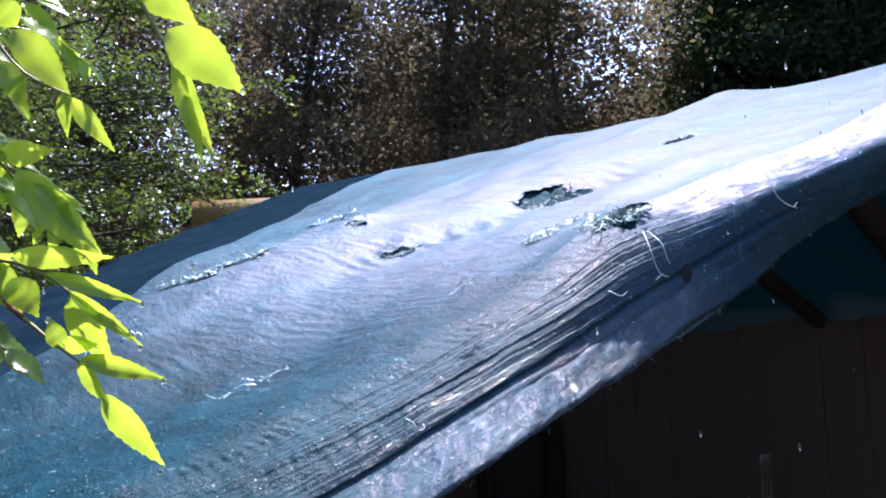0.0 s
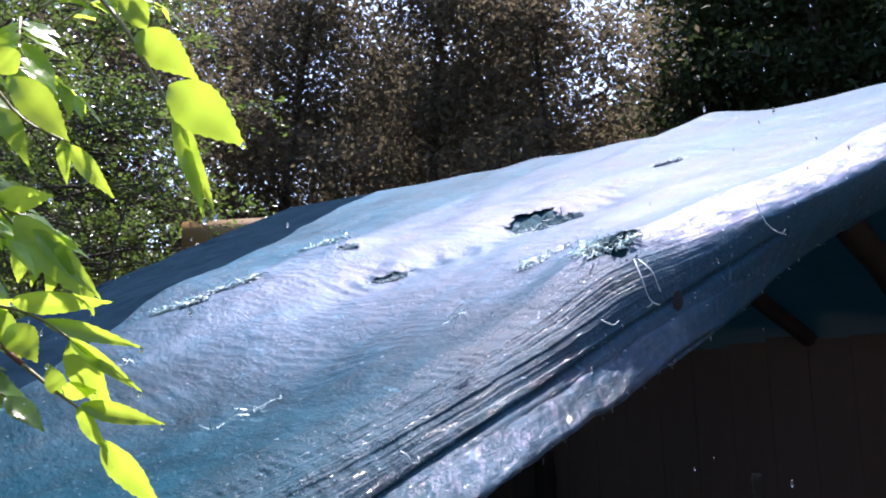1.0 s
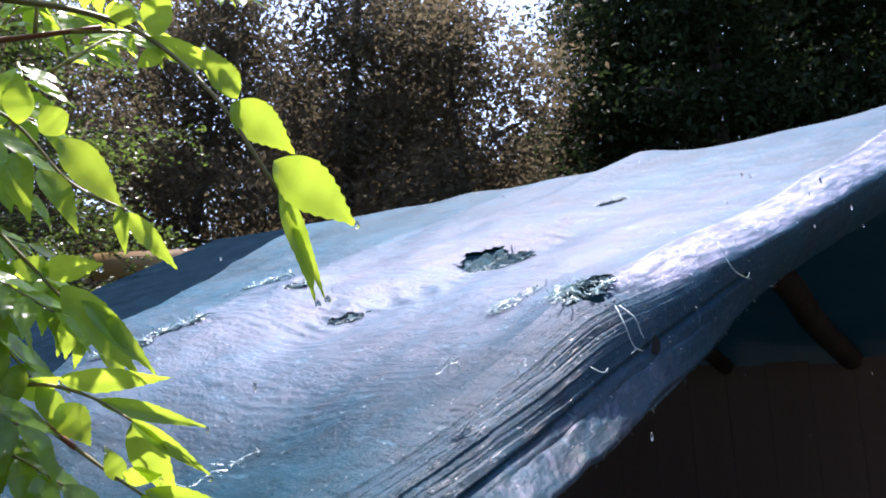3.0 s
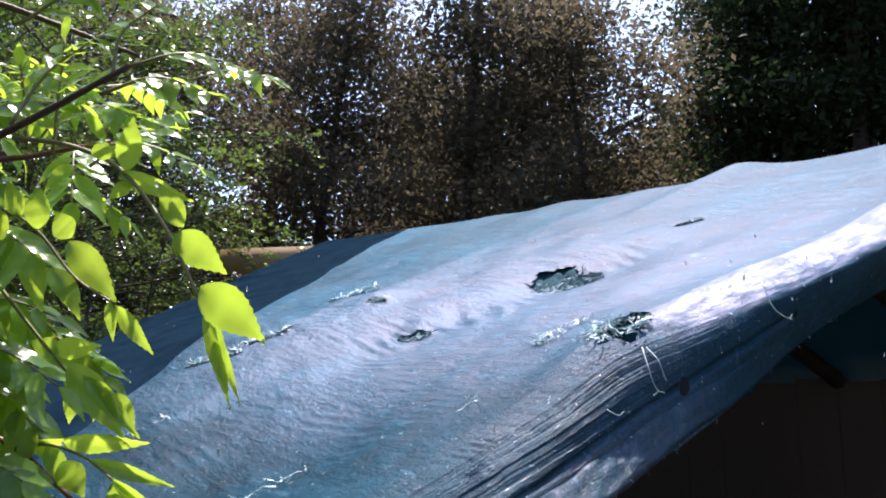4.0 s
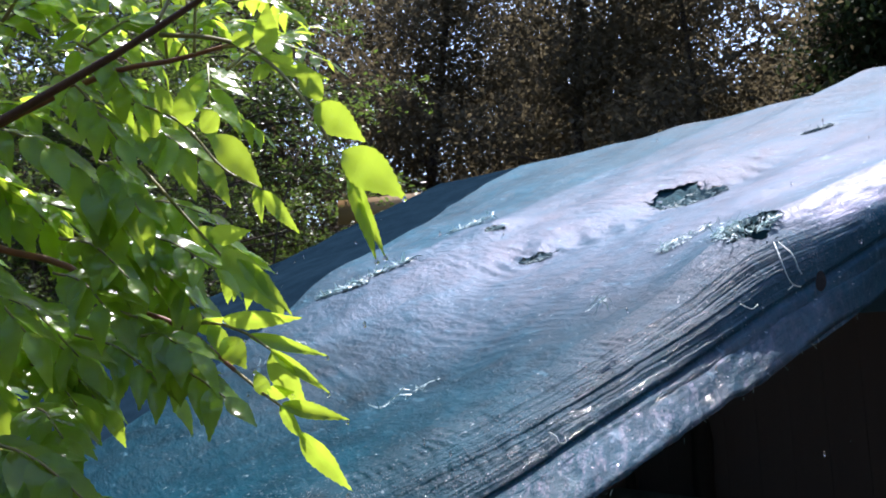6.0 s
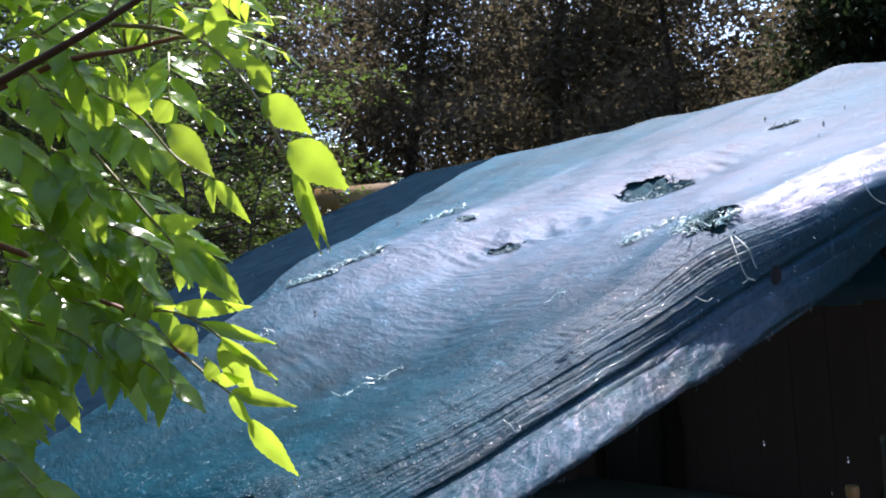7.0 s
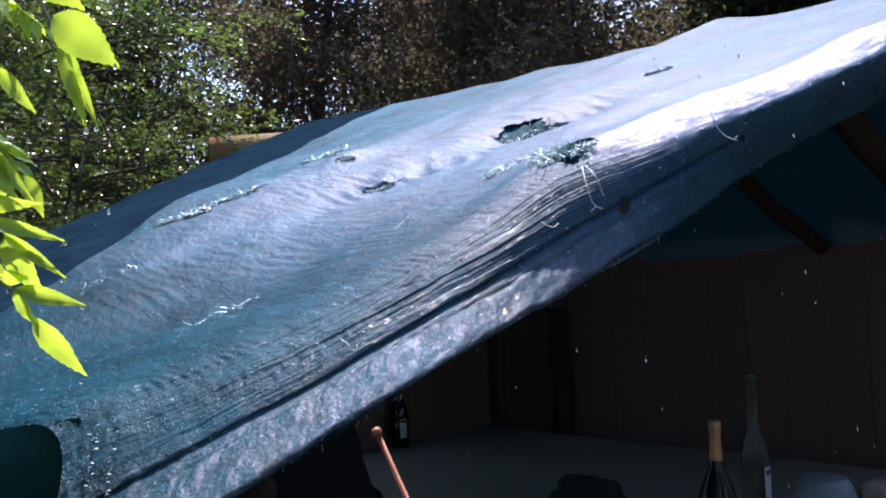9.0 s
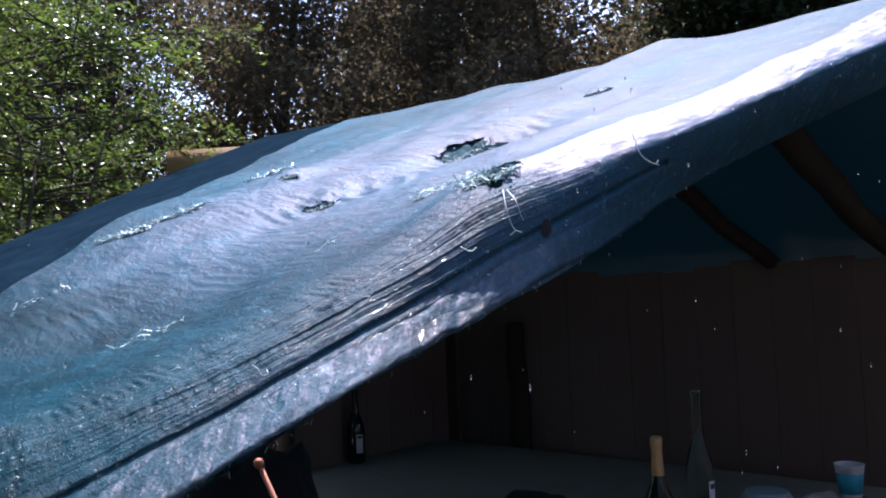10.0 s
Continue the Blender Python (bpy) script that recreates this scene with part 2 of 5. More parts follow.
    b4 = n.new("ShaderNodeBump")
    b4.inputs["Strength"].default_value = 0.8
    b4.inputs["Distance"].default_value = 0.006
    l.new(only.outputs[0], b4.inputs["Height"])
    dots = n.new("ShaderNodeTexVoronoi")
    dots.inputs["Scale"].default_value = 420.0
    l.new(vec, dots.inputs["Vector"])
    dome = n.new("ShaderNodeMapRange")
    dome.inputs[2].default_value = 0.38
    dome.inputs[3].default_value = 1.0
    dome.inputs[4].default_value = 0.0
    l.new(dots.outputs["Distance"], dome.inputs[0])
    wet_dots = n.new("ShaderNodeMath")
    wet_dots.operation = "MULTIPLY"
    l.new(dome.outputs[0], wet_dots.inputs[0])
    l.new(rest.outputs[0], wet_dots.inputs[1])
    b5 = n.new("ShaderNodeBump")
    b5.inputs["Strength"].default_value = 0.7
    b5.inputs["Distance"].default_value = 0.0012
    l.new(wet_dots.outputs[0], b5.inputs["Height"])
    l.new(b3.outputs[0], b5.inputs["Normal"])
    l.new(b5.outputs[0], b4.inputs["Normal"])
    l.new(b4.outputs[0], b.inputs["Coat Normal"])
    tr = n.new("ShaderNodeBsdfTranslucent")
    tr.inputs[0].default_value = (0.006, 0.10, 0.17, 1)
    mx = n.new("ShaderNodeMixShader")
    mx.inputs[0].default_value = 0.10
    l.new(b.outputs[0], mx.inputs[1])
    l.new(tr.outputs[0], mx.inputs[2])
    # broad lavender sheen mixed into the sheet, stronger on the top than the flap
    film_gloss = n.new("ShaderNodeBsdfGlossy")
    film_gloss.inputs["Color"].default_value = (0.82, 0.77, 1.0, 1)
    film_gloss.inputs["Roughness"].default_value = 0.50
    l.new(b3.outputs[0], film_gloss.inputs["Normal"])
    top = n.new("ShaderNodeMixShader")
    worn = n.new("ShaderNodeMath")
    worn.operation = "MULTIPLY_ADD"
    worn.inputs[1].default_value = 0.031
    worn.inputs[2].default_value = 0.021
    l.new(where.outputs[0], worn.inputs[0])
    # past a straight crease towards the rear, a facet's weaker sheen, set by cutting gloss
    line = n.new("ShaderNodeMath")
    line.operation = "MULTIPLY_ADD"
    line.inputs[1].default_value = 0.13
    l.new(sep.outputs[0], line.inputs[0])
    l.new(sep.outputs[1], line.inputs[2])
    past = n.new("ShaderNodeMapRange")
    past.inputs[1].default_value = 0.935
    past.inputs[2].default_value = 0.955
    past.inputs[3].default_value = 1.0
    past.inputs[4].default_value = 0.35
    l.new(line.outputs[0], past.inputs[0])
    share = n.new("ShaderNodeMath")
    share.operation = "MULTIPLY"
    # sheen thinned towards the upper end to hold down the glare
    high = n.new("ShaderNodeMapRange")
    high.interpolation_type = "SMOOTHSTEP"
    high.inputs[1].default_value = 0.85
    high.inputs[2].default_value = 1.6
    high.inputs[3].default_value = 1.0
    high.inputs[4].default_value = 0.4
    l.new(sep.outputs[0], high.inputs[0])
    kept = n.new("ShaderNodeMath")
    kept.operation = "MULTIPLY"
    l.new(sheen_mask.outputs[0], kept.inputs[0])
    l.new(high.outputs[0], kept.inputs[1])
    milky = n.new("ShaderNodeMath")
    milky.operation = "MULTIPLY"
    l.new(worn.outputs[0], milky.inputs[0])
    l.new(kept.outputs[0], milky.inputs[1])
    l.new(milky.outputs[0], share.inputs[0])
    l.new(past.outputs[0], share.inputs[1])
    # sun glare along the upper front edge, painted in as extra pale gloss
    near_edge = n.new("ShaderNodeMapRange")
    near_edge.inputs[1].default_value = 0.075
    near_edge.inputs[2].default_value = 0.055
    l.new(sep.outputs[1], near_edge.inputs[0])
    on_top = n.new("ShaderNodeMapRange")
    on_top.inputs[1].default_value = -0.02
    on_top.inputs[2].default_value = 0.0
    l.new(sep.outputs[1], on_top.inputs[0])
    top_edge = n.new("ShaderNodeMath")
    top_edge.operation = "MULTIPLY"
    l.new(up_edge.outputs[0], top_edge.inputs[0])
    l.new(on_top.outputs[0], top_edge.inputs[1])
    edge_glare = n.new("ShaderNodeMath")
    edge_glare.operation = "MULTIPLY"
    l.new(top_edge.outputs[0], edge_glare.inputs[0])
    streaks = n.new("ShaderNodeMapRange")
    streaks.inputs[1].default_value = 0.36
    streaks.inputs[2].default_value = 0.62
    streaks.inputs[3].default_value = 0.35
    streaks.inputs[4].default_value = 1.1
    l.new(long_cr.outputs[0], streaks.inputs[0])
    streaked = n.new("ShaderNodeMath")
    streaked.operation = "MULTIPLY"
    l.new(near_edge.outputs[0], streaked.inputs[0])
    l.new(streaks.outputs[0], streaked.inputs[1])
    l.new(streaked.outputs[0], edge_glare.inputs[1])
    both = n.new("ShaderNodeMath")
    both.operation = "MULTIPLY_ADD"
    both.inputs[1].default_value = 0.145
    l.new(edge_glare.outputs[0], both.inputs[0])
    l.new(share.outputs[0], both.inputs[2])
    # glints on the hem, painted in as extra pale gloss
    at_hem = n.new("ShaderNodeMapRange")
    at_hem.inputs[1].default_value = -0.075
    at_hem.inputs[2].default_value = -0.115
    at_hem.inputs[4].default_value = 0.055
    l.new(sep.outputs[1], at_hem.inputs[0])
    hem_glint = n.new("ShaderNodeMath")
    hem_glint.operation = "MULTIPLY"
    l.new(at_hem.outputs[0], hem_glint.inputs[0])
    l.new(shelter.outputs[0], hem_glint.inputs[1])
    # broken up by noise into foil-like patches
    mh = n.new("ShaderNodeMapping")
    mh.inputs["Scale"].default_value = (75.0, 34.0, 1.0)
    mh.inputs["Rotation"].default_value = (0, 0, 0.35)
    l.new(uv.outputs[0], mh.inputs[0])
    foil = noise_node(n, l, mh.outputs[0], 1.0, 5.0, 0.7)
    patches = n.new("ShaderNodeMapRange")
    patches.inputs[1].default_value = 0.50
    patches.inputs[2].default_value = 0.66
    patches.inputs[3].default_value = 0.04
    l.new(foil.outputs[0], patches.inputs[0])
    foiled = n.new("ShaderNodeMath")
    foiled.operation = "MULTIPLY"
    l.new(hem_glint.outputs[0], foiled.inputs[0])
    l.new(patches.outputs[0], foiled.inputs[1])
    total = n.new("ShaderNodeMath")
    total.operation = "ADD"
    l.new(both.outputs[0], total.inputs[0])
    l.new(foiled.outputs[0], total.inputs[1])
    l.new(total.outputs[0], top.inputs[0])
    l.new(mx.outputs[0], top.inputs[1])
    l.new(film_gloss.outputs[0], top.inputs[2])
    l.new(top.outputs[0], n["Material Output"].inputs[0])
    return m


def let_through(m, colour, share):
    """Lets some light pass through a thin sheet."""
    n, l = m.node_tree.nodes, m.node_tree.links
    tr = n.new("ShaderNodeBsdfTranslucent")
    tr.inputs[0].default_value = (*colour, 1)
    mx = n.new("ShaderNodeMixShader")
    mx.inputs[0].default_value = share
    l.new(n["Principled BSDF"].outputs[0], mx.inputs[1])
    l.new(tr.outputs[0], mx.inputs[2])
    l.new(mx.outputs[0], n["Material Output"].inputs[0])


def glass(name, colour, rough=0.03):
    m, n, l, b = shader(name)
    b.inputs["Base Color"].default_value = (*colour, 1)
    b.inputs["Transmission Weight"].default_value = 1.0
    b.inputs["Roughness"].default_value = rough
    b.inputs["IOR"].default_value = 1.5
    return m


M_TARP = tarp_material()
M_THREAD = plain("tarp_threads", (0.24, 0.45, 0.49), (0.68, 0.80, 0.82), 60, 400, 0.4, bump=0.0)
M_TAPE = plain("tarp_tapes", (0.02, 0.085, 0.11), (0.20, 0.34, 0.40), 90, 400, 0.6, bump=0.0)
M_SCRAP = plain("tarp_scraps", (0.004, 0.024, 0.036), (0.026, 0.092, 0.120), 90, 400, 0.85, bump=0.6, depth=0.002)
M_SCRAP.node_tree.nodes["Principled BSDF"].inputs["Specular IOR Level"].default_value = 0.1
M_BARK = plain("bark_dark", (0.018, 0.013, 0.010), (0.085, 0.065, 0.05), 9, 70, 0.9, bump=0.8, depth=0.01, grain=(1, 1, 0.25))
M_TWIG = plain("young_twig_red", (0.09, 0.025, 0.012), (0.26, 0.10, 0.05), 60, 500, 0.5, bump=0.3, depth=0.0006)
M_STEM = plain("dark_stem", (0.035, 0.018, 0.012), (0.12, 0.06, 0.035), 60, 400, 0.6, bump=0.5, depth=0.001)
M_RACHIS = plain("leaf_stalk", (0.10, 0.13, 0.02), (0.28, 0.22, 0.07), 60, 400, 0.5, bump=0.1, depth=0.0004)
M_ROWAN = leafy("rowan_leaf", (0.018, 0.080, 0.012), (0.23, 0.43, 0.036), (0.78, 1.0, 0.08), 0.20, 0.62, island=False, spec=1.0, vein=True)
M_BUSH = leafy("bush_leaf", (0.014, 0.036, 0.009), (0.060, 0.100, 0.020), (0.23, 0.36, 0.06), 0.30, 0.38)
M_WOODS = leafy("woods_leaf", (0.055, 0.048, 0.036), (0.090, 0.078, 0.052), (0.25, 0.21, 0.12), 0.7, 0.42, spec=0.05)
M_UNDER = leafy("undergrowth_leaf", (0.045, 0.036, 0.026), (0.10, 0.085, 0.055), (0.13, 0.10, 0.06), 0.6, 0.25, spec=0.15)
M_CONIFER = leafy("conifer_needles", (0.012, 0.022, 0.010), (0.032, 0.052, 0.020), (0.05, 0.08, 0.025), 0.6, 0.3, spec=0.15)
M_EAVE = plain("eave_sheet", (0.006, 0.036, 0.050), (0.022, 0.085, 0.110), 9, 160, 0.8, bump=0.5, depth=0.003)
M_EAVE.node_tree.nodes["Principled BSDF"].inputs["Specular IOR Level"].default_value = 0.0
M_NAVY = plain("dull_navy_sheet", (0.003, 0.0085, 0.015), (0.010, 0.0245, 0.041), 14, 200, 0.55, bump=0.4, depth=0.0012)
M_NAVY.node_tree.nodes["Principled BSDF"].inputs["Specular IOR Level"].default_value = 0.0
# darker copy of the sheet's colour, holding the shade under the far slope
M_FAR_SHADED = plain("tarp_far_shaded", (0.005, 0.030, 0.050), (0.014, 0.062, 0.092), 6, 160, 0.55, bump=0.4, depth=0.002)
let_through(M_FAR_SHADED, (0.004, 0.05, 0.085), 0.015)
M_GROUND = plain("forest_floor", (0.012, 0.010, 0.006), (0.06, 0.05, 0.028), 1.5, 40, 0.95, bump=0.8, depth=0.03)
M_POLE = plain("rough_pole", (0.014, 0.010, 0.008), (0.045, 0.032, 0.024), 12, 90, 0.85, bump=0.5, depth=0.004, grain=(1, 1, 0.2))
M_BOARD = plain("dark_boards", (0.135, 0.092, 0.077), (0.160, 0.112, 0.094), 7, 70, 0.9, bump=0.2, depth=0.002, grain=(1, 1, 0.12), random_tint=0.12)
M_NEWWOOD = plain("pale_plank", (0.22, 0.13, 0.06), (0.42, 0.28, 0.14), 8, 80, 0.75, bump=0.3, depth=0.002, grain=(0.15, 1, 1), random_tint=0.2)
M_TABLE = plain("grey_table_wood", (0.42, 0.44, 0.41), (0.58, 0.60, 0.56), 6, 90, 0.8, bump=0.3, depth=0.002, grain=(0.2, 1, 1), random_tint=0.2)
M_CLOTH = plain("grey_green_cloth", (0.19, 0.185, 0.15), (0.26, 0.25, 0.20), 4, 260, 0.9, bump=0.3, depth=0.001)
M_RUST = plain("rusty_rod", (0.13, 0.04, 0.022), (0.32, 0.12, 0.07), 60, 500, 0.55, 0.4, bump=0.5, depth=0.0006)
M_GREENGLASS = plain("dark_green_glass", (0.004, 0.008, 0.005), (0.008, 0.014, 0.009), 10, 90, 0.08, bump=0.0)
M_FOIL = plain("gold_foil", (0.42, 0.26, 0.12), (0.70, 0.47, 0.25), 60, 300, 0.42, 0.6, bump=0.4, depth=0.0008)
M_CLEAR = glass("clear_glass", (0.45, 0.55, 0.5))
M_LABEL = plain("paper_label", (0.5, 0.5, 0.52), (0.75, 0.75, 0.76), 30, 300, 0.7, bump=0.1)
M_INK = plain("label_ink", (0.02, 0.02, 0.05), (0.04, 0.04, 0.08), 30, 300, 0.7, bump=0.0)
M_BLACK = plain("black_cloth", (0.006, 0.006, 0.007), (0.02, 0.02, 0.022), 15, 200, 0.9, bump=0.5, depth=0.002)
M_BOWL = plain("pale_blue_plastic", (0.16, 0.23, 0.26), (0.24, 0.31, 0.34), 8, 120, 0.35, bump=0.05)
M_CUP = plain("paper_cup", (0.48, 0.50, 0.50), (0.64, 0.66, 0.66), 20, 200, 0.6, bump=0.05)
M_CYAN = plain("cyan_print", (0.02, 0.28, 0.42), (0.04, 0.38, 0.52), 20, 200, 0.5, bump=0.05)
M_PAPER = plain("brown_paper", (0.22, 0.16, 0.12), (0.42, 0.34, 0.28), 20, 150, 0.85, bump=0.4, depth=0.002)
M_BEAD = plain("bead_water", (0.10, 0.16, 0.20), (0.16, 0.24, 0.28), 60, 300, 0.10, bump=0.0)
M_BEAD.node_tree.nodes["Principled BSDF"].inputs["Specular IOR Level"].default_value = 1.0
M_WATER = glass("rain_water", (1.0, 1.0, 1.0), 0.0)


# ---- mesh helpers ----
def thing(name, x, y, z, label, category, group="", kind="", turn=0.0):
    ob = new(name)
    ob.empty_display_size = 0.05
    ob.matrix_world = pose(x, y, z, 0, 0, turn)
    return tagged(ob, label, category, group, kind)


def finish(me, material, smooth=True):
    me.materials.append(material)
    if smooth:
        me.polygons.foreach_set("use_smooth", [True] * len(me.polygons))
    me.update()
    return me


def mesh(name, verts, faces, material, smooth=True):
    me = bpy.data.meshes.new(name)
    me.from_pydata([tuple(v) for v in verts], [], [tuple(f) for f in faces])
    return finish(me, material, smooth)


def part(name, bm, material, parent, label="", smooth=True):
    """One mesh object under a thing or a part, from a bmesh or a ready mesh."""
    if isinstance(bm, bmesh.types.BMesh):
        me = bpy.data.meshes.new(name)
        bm.to_mesh(me)
        bm.free()
        finish(me, material, smooth)
    else:
        me = bm
    ob = new(name, me)
    ob.parent = parent
    if label:
        ob["label"] = label
    return ob


def box(sx, sy, sz, cx=0, cy=0, cz=0, bevel=0.004):
    bm = bmesh.new()
    bmesh.ops.create_cube(bm, size=1, matrix=Matrix.LocRotScale((cx, cy, cz), None, (sx, sy, sz)))
    if bevel:
        bmesh.ops.bevel(bm, geom=bm.edges[:], offset=bevel, segments=2, affect="EDGES")
    return bm


def lathe(profile, seg=28):
    """A turned body from (radius, height) pairs."""
    verts, faces = [], []
    for r, z in profile:
        for k in range(seg):
            a = 2 * math.pi * k / seg
            verts.append((r * math.cos(a), r * math.sin(a), z))
    for i in range(len(profile) - 1):
        for k in range(seg):
            k2 = (k + 1) % seg
            faces.append((i * seg + k, i * seg + k2, (i + 1) * seg + k2, (i + 1) * seg + k))
    return verts, faces


def tube(points, radii, seg=7, wobble=0.0, rng=None):
    """A round limb through the points."""
    verts, faces = [], []
    pts = [Vector(p) for p in points]
    side = Vector((0.31, 0.87, 0.38))
    for i, p in enumerate(pts):
        d = (pts[min(i + 1, len(pts) - 1)] - pts[max(i - 1, 0)]).normalized()
        a = d.cross(side)
        if a.length < 0.05:
            a = d.cross(Vector((1, 0, 0)))
        a.normalize()
        b = d.cross(a)
        for k in range(seg):
            g = 2 * math.pi * k / seg
            r = radii[i] * (1 + (rng.uniform(-wobble, wobble) if rng else 0))
            verts.append(p + (a * math.cos(g) + b * math.sin(g)) * r)
    for i in range(len(pts) - 1):
        for k in range(seg):
            k2 = (k + 1) % seg
            faces.append((i * seg + k, i * seg + k2, (i + 1) * seg + k2, (i + 1) * seg + k))
    faces.append(tuple(range(seg - 1, -1, -1)))
    faces.append(tuple(range((len(pts) - 1) * seg, len(pts) * seg)))
    return verts, faces


def smooth_line(points, n):
    """Catmull-Rom through the points, n steps in all."""
    p = [Vector(q) for q in points]
    p = [p[0] * 2 - p[1]] + p + [p[-1] * 2 - p[-2]]
    out, spans = [], len(p) - 3
    for i in range(n + 1):
        f = min(i / n * spans, spans - 1e-6)
        k, t = int(f), f - int(f)
        a, b, c, d = p[k:k + 4]
        out.append(0.5 * (2 * b + (c - a) * t + (2 * a - 5 * b + 4 * c - d) * t * t + (3 * b - a - 3 * c + d) * t ** 3))
    return out


def join(pieces):
    verts, faces = [], []
    for v, f in pieces:
        o = len(verts)
        verts += [tuple(x) for x in v]
        faces += [tuple(i + o for i in q) for q in f]
    return verts, faces


# ---- ground ----
def ground():
    n, verts, faces = 90, [], []
    for j in range(n + 1):
        for i in range(n + 1):
            a, b = i / n * 2 - 1, j / n * 2 - 1
            x, y = 60 * a * abs(a) ** 1.6 + 0.2, 60 * b * abs(b) ** 1.6 + 2.0
            z = 0.05 * noise.noise((x * 0.7, y * 0.7, 0)) + 0.02 * noise.noise((x * 3, y * 3, 2))
            d = math.hypot(x, y - 2)
            z += 0.9 * max(0, min(1, (d - 7) / 14)) * (1 + 0.5 * noise.noise((x * 0.1, y * 0.1, 5)))
            verts.append((x, y, z - 0.05))
    for j in range(n):
        for i in range(n):
            k = j * (n + 1) + i
            faces.append((k, k + 1, k + n + 2, k + n + 1))
    ob = new("ground", mesh("ground", verts, faces, M_GROUND))
    return tagged(ob, "dark damp woodland floor of soil and old leaves", "ground", kind="structure")


ground()

# ---- the tarpaulin ----
APEX = Vector((1.50, 1.64, 2.10))       # front end of the ridge
RIDGE_END = Vector((-0.55, 3.28, 2.10))  # rear end of the ridge
CORNER = Vector((-0.275, 0.70, 1.305))    # front corner at the eave
REAR_CORNER = Vector((-1.62, 1.22, 1.13))
UP = Vector((-0.265, -0.287, 0.920))


def sag(x, y):
    """Height of the sheet over its flat slope: hollows and humps."""
    h = 0.0
    for cx, cy, r, a in ((-0.24, 1.06, 0.26, -0.045), (0.20, 1.58, 0.20, -0.026), (0.200, 1.57, 0.055, -0.012), (0.250, 1.70, 0.060, 0.005), (0.37, 1.72, 0.08, 0.010), (0.30, 1.55, 0.09, -0.014),
                         (-0.55, 1.76, 0.22, 0.025), (0.20, 1.02, 0.10, 0.02), (-0.08, 1.47, 0.16, -0.028), (-0.07, 1.525, 0.04, 0.009), (-0.17, 1.755, 0.05, 0.012),
                         (0.55, 1.55, 0.2, -0.015), (-0.75, 1.5, 0.10, 0.02)):
        h += a * math.exp(-((x - cx) ** 2 + (y - cy) ** 2) / (r * r))
    h += 0.010 * noise.noise((x * 4, y * 4, 1.3)) + 0.005 * noise.noise((x * 9, y * 11, 7.0))
    # slack ripples that run with the slope
    left, right = x * 0.77 + y * 0.64, x * 0.92 + y * 0.39
    for cx, cy, r, a, f, s in ((0.05, 1.52, 0.15, 0.0048, 180, right), (-0.10, 1.44, 0.13, 0.0034, 230, left), (0.42, 1.70, 0.20, 0.0034, 180, right), (-0.26, 1.46, 0.16, 0.0017, 330, left),
                               (-0.30, 1.68, 0.14, 0.0014, 300, left), (-0.42, 1.25, 0.20, 0.0013, 290, left), (0.34, 1.45, 0.14, 0.0028, 200, right), (-0.15, 1.15, 0.20, 0.0012, 320, left), (0.62, 1.75, 0.22, 0.0020, 220, right)):
        near = math.exp(-((x - cx) ** 2 + (y - cy) ** 2) / (r * r))
        if near > 0.02:
            h += a * near * (0.6 - 1.2 * abs(math.sin(0.5 * f * s + 5.0 * noise.noise((x * 6, y * 6, 3))))) * max(0, 0.4 + 1.6 * noise.noise((x * 9, y * 9, 6)))
    return h


def slope(u, w):
    p = CORNER.lerp(APEX, u).lerp(REAR_CORNER.lerp(RIDGE_END, u), w)
    ridge = u ** 6
    q = p + UP * sag(p.x, p.y) * (1 - ridge)
    # the ridge line hangs a little between its props and shows small humps
    q.z -= 0.010 * math.exp(-u / 0.008)
    q.z += ridge * (-0.03 * math.sin(math.pi * w) + 0.03 * math.exp(-((w - 0.36) / 0.035) ** 2) + 0.012 * math.exp(-((w - 0.56) / 0.04) ** 2) + 0.008 * noise.noise((w * 14, 0, 4)))
    return q


def flap_way(u):
    """Down the front flap, from the bend to the hem: leaning out low down, upright higher up."""
    if u < 0.19:
        return Vector((0.02, -0.125, -0.135)).lerp(Vector((0.0, -0.085, -0.12)), u / 0.19)
    return Vector((0.0, -0.085, -0.12)).lerp(Vector((0.0, -0.008, -0.11)), min(1, (u - 0.19) / 0.13))


def tuck(u):
    """How far the upper flap curls in under the roof at its hem."""
    k = max(0.0, min(1.0, (u - 0.30) / 0.20))
    return Vector((0.0, 0.095, 0.018)) * k * k * (3 - 2 * k)


def flap(u, q):
    """A point of the front flap, q from the bend (0) to the hem (1); the hem hangs straight below the humps."""
    return slope(u, 0.0).lerp(CORNER.lerp(APEX, u), max(0.0, min(1.0, q))) + flap_way(u) * q * (1.0 + 0.12 * max(0.0, min(1.0, (0.45 - u) / 0.1))) + tuck(u) * q * q


def bend_start(u):
    """How far behind the front edge the sheet begins to bend down."""
    return 0.045 + 0.05 * math.exp(-((u - 0.13) / 0.10) ** 2) - 0.003 * max(0, min(1, (u - 0.3) / 0.15))


def crest(u):
    """Share of the low crest behind the flat strip along the upper front edge."""
    k = max(0.0, min(1.0, (u - 0.29) / 0.06))
    return k * k * (3 - 2 * k)


def bend_end(u):
    """How far down the flap the bend reaches."""
    return 0.45 - 0.25 * max(0, min(1, (u - 0.25) / 0.15))


def seam(u):
    """Where the main sheet ends towards the rear and the dull navy strip shows."""
    return 0.36 + 0.75 * u - 0.28 * u * u


